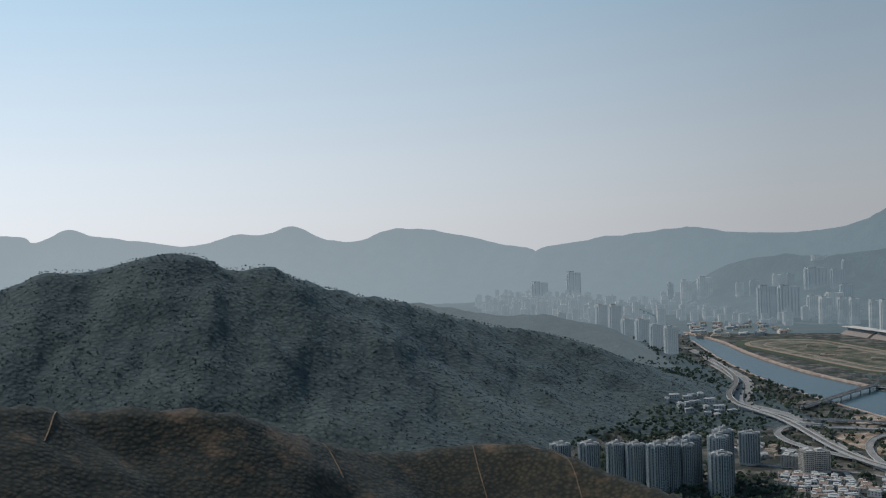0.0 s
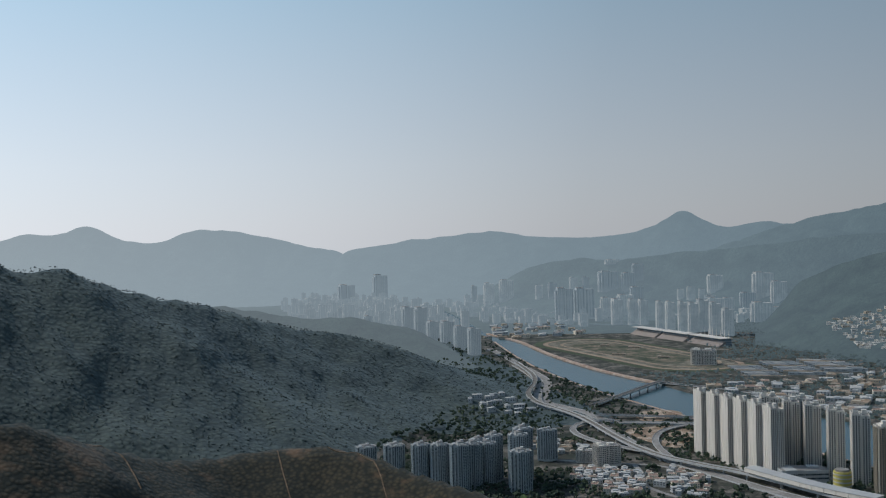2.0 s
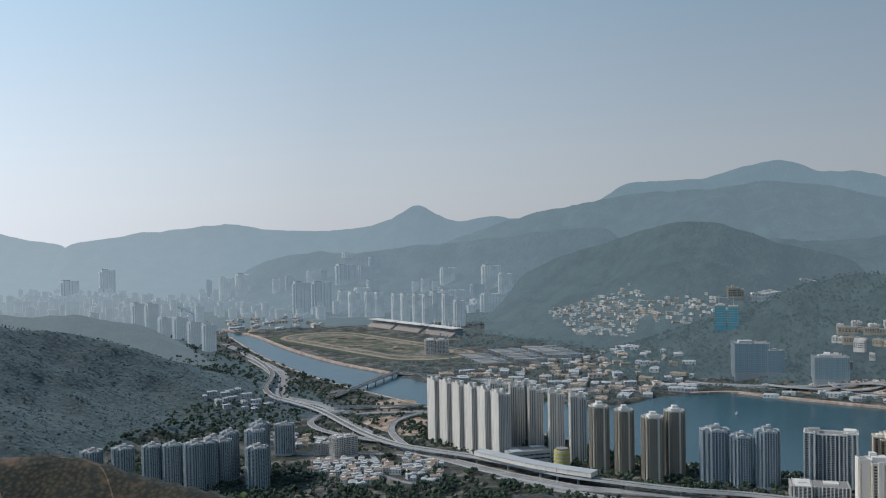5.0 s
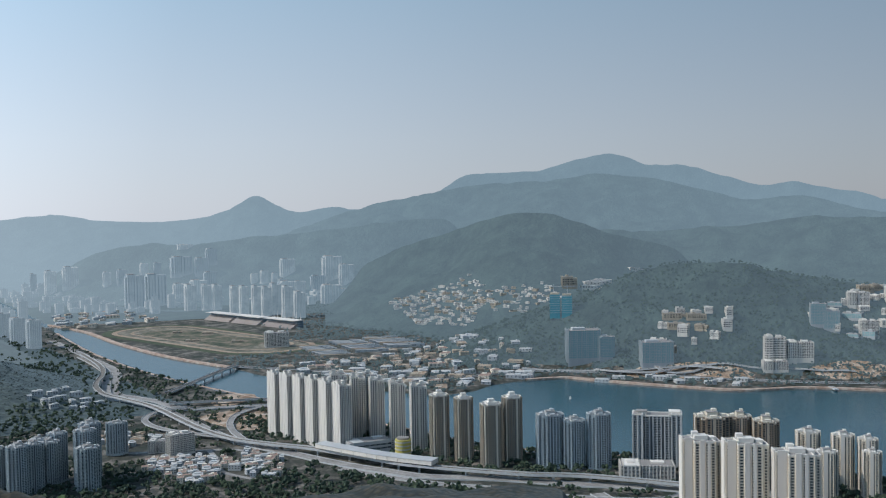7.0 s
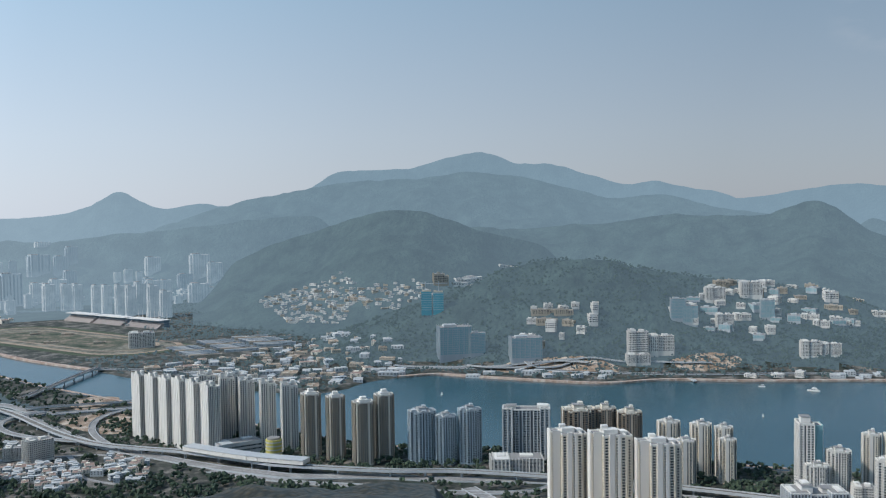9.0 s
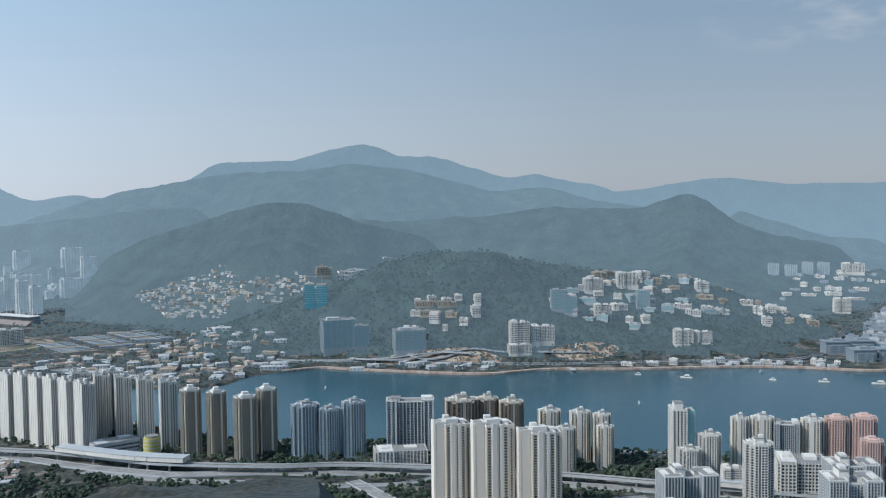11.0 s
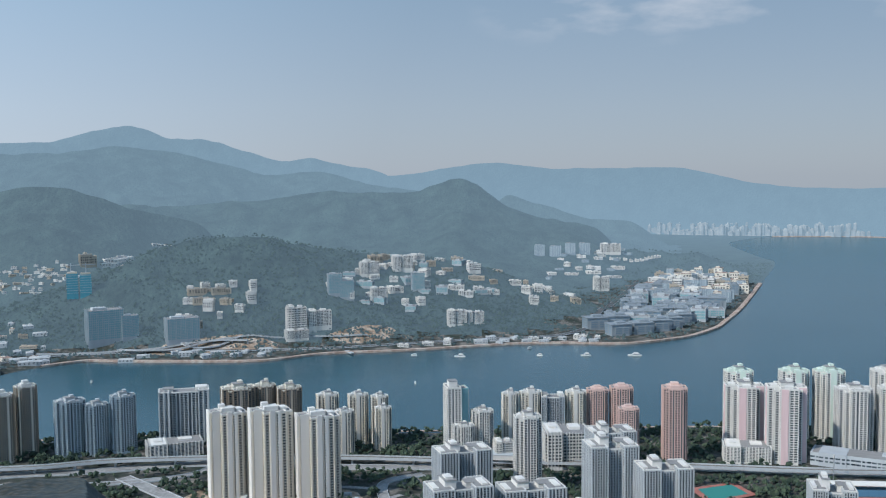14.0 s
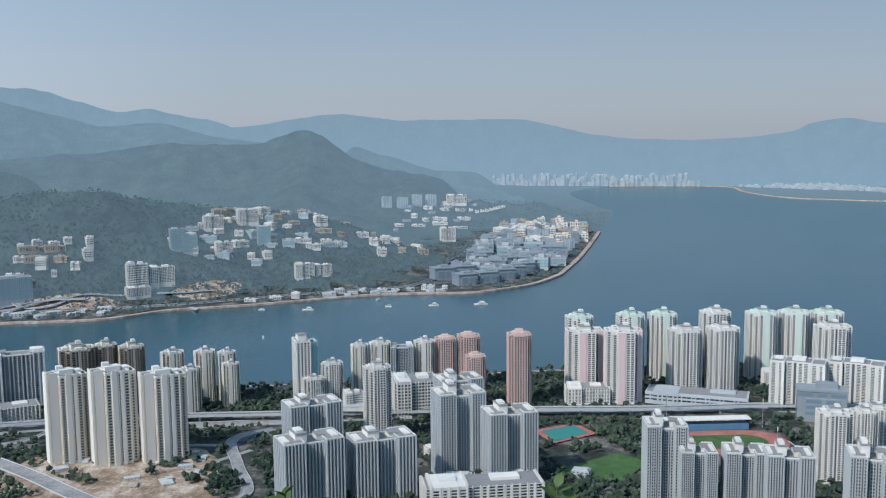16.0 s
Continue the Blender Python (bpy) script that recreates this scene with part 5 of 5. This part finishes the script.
# ---- racecourse and sports ground ----
def oval(name, cx, cy, half, radius, inner, turn, z, material, label, parent=None):
    """A ring with straights; inner: how far in it reaches (None: filled)."""
    s = Shape()
    n = 24

    def edge(r):
        out = []
        for k in range(n + 1):
            a = -math.pi / 2 + math.pi * k / n
            out.append((half + r * math.cos(a), r * math.sin(a)))
        for k in range(n + 1):
            a = math.pi / 2 + math.pi * k / n
            out.append((-half + r * math.cos(a), r * math.sin(a)))
        return out
    a = edge(radius)
    if inner is None:
        s.v = [(x, y, 0) for x, y in a]
        s.f = [tuple(range(len(a)))]
    else:
        b = edge(inner)
        m = len(a)
        s.v = [(x, y, 0) for x, y in a] + [(x, y, 0) for x, y in b]
        s.f = [(k, (k + 1) % m, m + (k + 1) % m, m + k) for k in range(m)]
    ob = s.part(name, material, parent, label)
    ob.matrix_basis = Matrix.Translation((cx, cy, z)) @ Matrix.Rotation(radians(turn), 4, 'Z')
    return ob


TURF = patchy("mown_turf", (0.05, 0.10, 0.03), (0.06, 0.12, 0.035), (0.08, 0.14, 0.045), 0.1)
RED_TRACK = patchy("red_running_track", (0.33, 0.12, 0.09), (0.38, 0.15, 0.12), (0.42, 0.18, 0.14), 0.1)
SAND_TRACK = patchy("sand_track", (0.28, 0.2, 0.14), (0.34, 0.26, 0.19), (0.38, 0.3, 0.23), 0.05)
COURT = principled("court_paint", (0.05, 0.22, 0.19), 0.7)[0]
INFIELD = patchy("infield_growth", (0.035, 0.055, 0.03), (0.11, 0.11, 0.075), (0.26, 0.2, 0.15), 0.025)
race = empty("racecourse")
RC = (846, 2105, 101)
oval("infield", RC[0], RC[1], 210, 92, None, RC[2], 3.0, MEADOW, "worn green infield", race)
RACE_TURF = patchy("racing_turf", (0.05, 0.075, 0.04), (0.07, 0.09, 0.05), (0.09, 0.1, 0.06), 0.05)
oval("turf_track", RC[0], RC[1], 210, 128, 108, RC[2], 3.2, RACE_TURF, "green turf track", race)
oval("sand_track", RC[0], RC[1], 210, 106, 93, RC[2], 3.2, SAND_TRACK, "brown sand track", race)
tagged(race, "oval racecourse with turf and sand tracks", "racecourse")
oval("inner_track", RC[0], RC[1], 190, 74, 66, RC[2], 3.3, SAND_TRACK, "inner sand track", race)
oval("inner_lawn", RC[0] - 6, RC[1] + 20, 150, 56, None, RC[2], 3.25, INFIELD, "patchy infield with shrubs and bare soil", race)


def long_stand(x, y, length, turn, masts):
    """Grandstand: stepped terrace, dark glazed front, white roof, and masts with stays where it has them."""
    root = empty("grandstand")
    steps_ = Shape()
    for k in range(5):
        steps_.box(-length / 2, -22 + 4 * k, -2, length / 2, -18 + 4 * k, 2 + 2.2 * k)
    steps_.part("terrace", PINKISH, root, "pale pink stepped terrace")
    g = Shape()
    g.box(-length / 2, -2, -2, length / 2, 14, 17)
    g.part("glazed_hall", BLUE_GLASS, root, "dark glazed hall")
    for z in (6, 11):
        b = Shape()
        b.box(-length / 2 - .3, -2.4, z, length / 2 + .3, 14.4, z + .8)
        b.part("balcony_band", GREY, root)
    r = Shape()
    r.box(-length / 2 - 2, -16, 18, length / 2 + 2, 16, 19)
    r.part("roof", WHITE, root, "white cantilever roof")
    for k in range(masts):
        m = Shape()
        u = -length / 2 + (k + .5) * length / masts
        m.prism(u, 13, .8, 18, 36, 6, .4)
        m.part("mast", WHITE, root)
    root.matrix_basis = Matrix.Translation((x, y, stand(x, y))) @ Matrix.Rotation(radians(turn), 4, 'Z')
    return tagged(root, "long grandstand with glazed hall and white roof", "grandstand", "racecourse grandstands")


PINKISH = wall_mat("pale_pink_terrace", (0.36, 0.32, 0.30))
long_stand(1020, 2430, 110, 101 + 180, 0)
long_stand(1043, 2310, 110, 101 + 180, 0)
long_stand(1068, 2180, 120, 101 + 180, 8)
for k in range(26):
    col_, row_ = k % 3, k // 3
    building("shed" if k % 4 else "shed_tan", 930 + col_ * 82 + row_ * 3, 1668 + row_ * 19 + col_ * 6, 62 + 14 * ((k * 7) % 3) / 2, 8, 5 + k % 3, 4 - 0.2 * k, "stable rows", "long low stable shed with pale roof")
scatter([(560, 2560), (640, 2600), (700, 2900), (900, 2860), (900, 2560), (720, 2480)], 40, ["shed", "shed_tan", "village_red"], (16, 40), (5, 10), "low blocks by the river", 41, 1.2, 15)
for x, y, w in [(800, 2080, 30), (880, 2190, 26), (870, 2000, 24), (830, 2250, 22)]:
    building("shed_tan", x, y, w, 14, 5, 0, "infield sheds")
building("hall_white", 901, 1871, 48, 26, 30, 5, "stables office", "white stepped office block by the racecourse")

field = empty("sports_ground")
oval("running_track", 880, 45, 30, 33, None, 112, 3.6, RED_TRACK, "red running track", field)
oval("pitch", 880, 45, 26, 19, None, 112, 3.8, TURF, "striped green pitch", field)
tagged(field, "red running track round a green pitch", "sports ground")
stand_ = empty("grandstand")
s = Shape()
s.box(-38, -5, -2, 38, 5, 5)
s.part("terrace", BLUE_ROOF, stand_, "blue tiered seats")
s = Shape()
s.box(-40, -6, 9, 40, 7, 9.8)
s.part("roof", WHITE, stand_, "white cantilever roof")
for k in range(6):
    s = Shape()
    s.box(-36 + k * 14.4 - .4, 4, 4, -36 + k * 14.4 + .4, 5, 9.2)
    s.part("column", WHITE, stand_)
stand_.matrix_basis = Matrix.Translation((921, 57, 3)) @ Matrix.Rotation(radians(112 + 180), 4, 'Z')
tagged(stand_, "grandstand with white roof and blue seats", "grandstand")
for x, y in [(935, 95), (938, 8), (850, -5), (838, 70)]:
    mast = empty("floodlight_mast")
    s = Shape()
    s.prism(0, 0, .5, 0, 26, 8, .3)
    s.part("pole", METAL, mast)
    s = Shape()
    s.box(-2.2, -.3, 24.5, 2.2, .3, 27)
    s.part("lamp_panel", WHITE, mast)
    mast.location = (x, y, 3)
    tagged(mast, "tall white floodlight mast by the track", "floodlight", "floodlight masts")


def flat_field(name, pts, z, material, label, line_mat=None):
    root = empty(name)
    s = Shape()
    s.quad(*[(x, y, z) for x, y in pts])
    s.part("surface", material, root)
    return tagged(root, label, "sports field")


flat_field("football_pitch", [(757, 168), (752, 108), (806, 96), (820, 124)], 5.2, TURF, "green football pitch among trees")
flat_field("court_surround", [(832, 183), (873, 150), (900, 176), (866, 208)], 3.7, RED_TRACK, "red paved surround of the tennis courts")
flat_field("tennis_courts", [(840, 182), (872, 158), (892, 176), (866, 200)], 3.9, COURT, "teal and red tennis courts")
for poly, label in ([(360, 345), (540, 560), (700, 600), (735, 470), (640, 400), (420, 275)], "bare building site of pink earth"), ([(500, 1290), (560, 1310), (620, 1280), (600, 1200), (520, 1170)], "bare sandy works yard"), ([(560, 1330), (640, 1400), (620, 1440), (560, 1400)], "bare sandy works yard"), ([(1175, 1150), (1225, 1160), (1300, 1080), (1330, 1010), (1290, 990), (1225, 1075)], "pale reclaimed yard by the shore"), ([(1400, 960), (1470, 930), (1500, 880), (1450, 870), (1400, 910)], "bare brown bank by the shore"):
    line = smooth_line(poly, 5, True)
    ctr = line.mean(0)
    V = [(ctr[0], ctr[1], stand(*ctr) + .8)]
    F_ = []
    rings = 10
    for k in range(1, rings + 1):
        for p in line:
            q = ctr + (p - ctr) * k / rings * (1 + .06 * (noise.noise(Vector((p[0] * .05, p[1] * .05, k))) if k == rings else 0))
            V.append((q[0], q[1], stand(q[0], q[1]) + (.6 if k < rings else -.5)))
    m = len(line)
    for i in range(m):
        F_.append((0, 1 + i, 1 + (i + 1) % m, 1 + (i + 1) % m))
    for k in range(rings - 1):
        for i in range(m):
            a, b = 1 + k * m + i, 1 + k * m + (i + 1) % m
            F_.append((a, a + m, b + m, b))
    s = Shape()
    s.v, s.f = V, F_
    s.part("ground_works", EARTH, None, label, "structure")


scatter([(645, 575), (700, 560), (735, 470), (650, 430), (625, 480)], 16, ["shed", "village", "shed_tan"], (6, 16), (2, 4), "site huts", 31, 1.5)

TRAIL = patchy("trodden_soil", (0.13, 0.09, 0.055), (0.2, 0.14, 0.09), (0.28, 0.2, 0.13), 0.2)
for rows_ in ([(1.3, 748), (1.6, 725), (2.2, 690), (2.9, 650), (3.4, 620)], [(-9.5, 690), (-8.6, 694), (-7.6, 700), (-6.9, 690), (-6.2, 660)], [(-21.6, 638), (-21.9, 620), (-22.3, 600)], [(4.2, 744), (6.6, 728), (7.4, 700), (7.8, 670)]):
    ribbon("footpath", [(r * math.sin(radians(a)), r * math.cos(radians(a))) for a, r in rows_], 0.8, .35, TRAIL, "bare sandy footpath on the scrub ridge", "path", kind="structure", walls=0)

# ---- boats ----
def boat(x, y, length, turn, deck):
    root = empty("boat")
    s = Shape()
    w = length * .27
    prof = [(-.5, .8), (-.2, 1), (.2, .95), (.4, .55), (.5, .05)]
    for u, f in prof:
        s.v += [(u * length, -w / 2 * f * .8, -.6), (u * length, w / 2 * f * .8, -.6), (u * length, w / 2 * f, 1.4 + .5 * max(0, u)), (u * length, -w / 2 * f, 1.4 + .5 * max(0, u))]
    for k in range(len(prof) - 1):
        a, b = 4 * k, 4 * k + 4
        s.f += [(a, a + 3, b + 3, b), (a + 1, b + 1, b + 2, a + 2), (a + 3, a + 2, b + 2, b + 3)]
    s.f.append((0, 1, 2, 3))
    s.part("hull", WHITE, root)
    s = Shape()
    s.box(-.32 * length, -w * .36, 1.3, .18 * length, w * .36, 3.4)
    s.part("cabin", WHITE, root)
    s = Shape()
    s.box(-.28 * length, -w * .38, 2.0, .15 * length, w * .38, 2.8)
    s.part("window_band", GLASS, root)
    if deck:
        s = Shape()
        s.box(-.25 * length, -w * .3, 3.4, .08 * length, w * .3, 5.2)
        s.part("upper_deck", WHITE, root)
    root.matrix_basis = Matrix.Translation((x, y, 0)) @ Matrix.Rotation(radians(turn), 4, 'Z')
    return tagged(root, "white motor boat on calm water", "boat", "moored boats")


for x, y, ln, tn in [(987, 1073, 8, 30), (1361, 765, 10, 120), (1382, 694, 18, 110), (1497, 623, 10, 150), (1443, 583, 10, 100), (1473, 517, 16, 115), (1505, 448, 22, 110), (1173, 658, 7, 40)]:
    boat(x, y, ln, tn, ln > 12)
ribbon("jetty", [(1342, 880), (1325, 858)], 5, .2, GREY, "short grey concrete jetty on piles", "jetty", 1.2, follow=False, piers=3)

# ---- trees on the plain ----
def tree_cloud(name, spots, label, seed, lumps=4, smooth=False, material=None):
    """Many small trees as ragged clumps of tilted leaf masses, in one mesh."""
    rnd = np.random.RandomState(seed)
    base = np.array([(0, 0, 1), (.9, 0, .3), (-.45, .8, .25), (-.45, -.75, .35), (.5, .5, -.55), (-.7, .1, -.5), (.3, -.65, -.5)])
    tri = np.array([(0, 1, 2), (0, 2, 3), (0, 3, 1), (1, 4, 2), (2, 5, 3), (3, 6, 1), (4, 1, 6), (2, 4, 5), (3, 5, 6)])
    spots = np.repeat(np.array(spots), lumps, axis=0)
    n = len(spots)
    a = rnd.uniform(0, 6.28, n)
    size = spots[:, 3]
    r = size * rnd.uniform(.35, .6, n)
    p = base[None] * rnd.uniform(.7, 1.3, (n, 7, 1)) * r[:, None, None]
    c, s_ = np.cos(a)[:, None], np.sin(a)[:, None]
    off = np.stack([rnd.normal(0, .33, n), rnd.normal(0, .33, n), rnd.uniform(.45, 1.1, n)], 1) * size[:, None]
    p = np.stack([p[..., 0] * c - p[..., 1] * s_, p[..., 0] * s_ + p[..., 1] * c, p[..., 2] * .8], -1) + (off + spots[:, :3])[:, None]
    V, F_ = [p.reshape(-1, 3)], [(tri[None] + 7 * np.arange(n)[:, None, None]).reshape(-1, 3)]
    ob = sheet(name, np.concatenate(V), np.concatenate(F_), [material or LEAF], smooth=smooth)
    return tagged(ob, label, "trees", kind="stuff")


rt = np.random.RandomState(5)
need = 46000
ta, tr_ = np.radians(rt.uniform(-2, 98, need)), np.exp(rt.uniform(math.log(560), math.log(2500), need))
tx, ty = tr_ * np.sin(ta), tr_ * np.cos(ta)
tz = land(tx, ty)
clump = fbm(tx, ty, 90, 3, 77)
ok = (tz > 1.6) & (clump > np.where(tr_ < 1150, -.5, -.3)) & (tz < 60) & ~((np.abs(tx - 846) < 190) & (np.abs(ty - 2105) < 330))
built = [(o.location.x, o.location.y, max(o.scale.x * 13, 8)) for o in scene.objects if o.type == 'EMPTY' and o.parent is None and "done" in o.keys()]
bx, by, br = (np.array(c) for c in zip(*built))
for i in np.where(ok)[0]:
    if (np.hypot(bx - tx[i], by - ty[i]) < br).any():
        ok[i] = False
for cx_, cy_, rr in [(880, 45, 66), (785, 130, 38), (865, 178, 26), (560, 450, 90), (660, 510, 26)]:
    ok &= np.hypot(tx - cx_, ty - cy_) > rr
for ob in [o for o in scene.objects if o.type == 'EMPTY' and o.name.split('.')[0] in ("road", "viaduct", "station")]:
    for ch in ob.children:
        if ch.name.startswith("deck"):
            p = np.array([v.co[:2] for v in ch.data.vertices])[::8]
            for q in p:
                ok &= np.hypot(tx - q[0], ty - q[1]) > 11
for q in smooth_line([(668, 690), (645, 616), (627, 565), (610, 524), (595, 485)], 6):
    ok &= np.hypot(tx - q[0], ty - q[1]) > 12
across = (tx > 700) & (tr_ > 1350)
near_ok, far_ok = ok & ~across & ((tz < 12) | (tx > 480) | (ty < 900)), ok & across
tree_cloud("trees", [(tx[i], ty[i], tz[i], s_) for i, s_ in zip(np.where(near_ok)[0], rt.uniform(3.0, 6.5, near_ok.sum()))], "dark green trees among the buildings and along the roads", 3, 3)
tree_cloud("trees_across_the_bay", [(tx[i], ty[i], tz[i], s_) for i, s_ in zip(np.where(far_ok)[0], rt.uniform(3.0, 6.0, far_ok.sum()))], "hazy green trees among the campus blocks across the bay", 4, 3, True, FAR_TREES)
most = 44000
fa, fr = np.radians(rt.uniform(26, 83, most)), np.exp(rt.uniform(math.log(1300), math.log(3300), most))
fx_, fy_ = fr * np.sin(fa), fr * np.cos(fa)
fz_ = land(fx_, fy_)
grow = (fz_ > np.where(fr > 2150, 2.2, 6)) & (fx_ > 950) & (fbm(fx_, fy_, 60, 3, 91) > -.32)
for ox, oy, orr in zip(bx, by, br):
    if ox > 1000:
        grow &= (np.abs(fx_ - ox) > orr * .62) | (np.abs(fy_ - oy) > orr * .62)
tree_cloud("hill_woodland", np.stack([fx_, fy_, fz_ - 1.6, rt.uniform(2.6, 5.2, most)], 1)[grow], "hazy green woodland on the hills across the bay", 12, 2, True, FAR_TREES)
many = 48000
wa, wr = np.radians(rt.uniform(-26, 17, many)), np.sqrt(rt.uniform(830 ** 2, 1800 ** 2, many))
wx_, wy_ = wr * np.sin(wa), wr * np.cos(wa)
wz_ = land(wx_, wy_)
keep = wz_ > 11
crown = 1.1 + 1.9 * rt.uniform(0, 1, many) ** 2
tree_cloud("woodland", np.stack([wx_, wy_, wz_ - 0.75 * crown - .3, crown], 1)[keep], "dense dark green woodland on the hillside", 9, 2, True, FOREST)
for k in list(kinds.values()):
    if k["done"] == 0:
        for ch in list(k.children):
            bpy.data.objects.remove(ch)
        bpy.data.objects.remove(k)
for ob in scene.objects:
    for key in ("done", "wide", "deep"):
        if key in ob.keys():
            del ob[key]


# ---- sprigs of the bush under the camera ----
SPRIG = principled("young_leaf", (0.06, 0.095, 0.02), 0.5)[0]
STEM = principled("green_stem", (0.10, 0.12, 0.04), 0.7)[0]


def sprig(az, el, reach, size, seed):
    rnd = random.Random(seed)
    root = empty("sprig")
    stem = Shape()
    stem.prism(0, 0, size * .02, -size * 6, size * .9, 6, size * .008)
    stem.part("stem", STEM, root)
    for k in range(11):
        a, tilt, ln = rnd.uniform(0, 6.28), rnd.uniform(.1, .9), size * rnd.uniform(.35, .6)
        z = size * (.1 + .8 * k / 11)
        dx, dy = math.cos(a), math.sin(a)
        wx_, wy_ = -dy * ln * .26, dx * ln * .26
        leaf = Shape()
        pts = []
        for u, w_, lift in ((0, .1, 0), (.35, 1, .02), (.7, .75, 0), (1, .02, -.1)):
            r, h = ln * u * math.cos(tilt), z + ln * u * math.sin(tilt) + lift * ln
            pts += [(dx * r + wx_ * w_, dy * r + wy_ * w_, h), (dx * r, dy * r, h - .03 * ln), (dx * r - wx_ * w_, dy * r - wy_ * w_, h)]
        leaf.v = pts
        leaf.f = [(3 * i + j, 3 * i + j + 1, 3 * i + j + 4, 3 * i + j + 3) for i in range(3) for j in range(2)]
        leaf.part("leaf", SPRIG, root)
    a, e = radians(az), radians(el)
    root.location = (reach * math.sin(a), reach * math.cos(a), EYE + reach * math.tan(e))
    return tagged(root, "fresh green leafy sprig on a thin stem", "plant", "sprigs of a bush")


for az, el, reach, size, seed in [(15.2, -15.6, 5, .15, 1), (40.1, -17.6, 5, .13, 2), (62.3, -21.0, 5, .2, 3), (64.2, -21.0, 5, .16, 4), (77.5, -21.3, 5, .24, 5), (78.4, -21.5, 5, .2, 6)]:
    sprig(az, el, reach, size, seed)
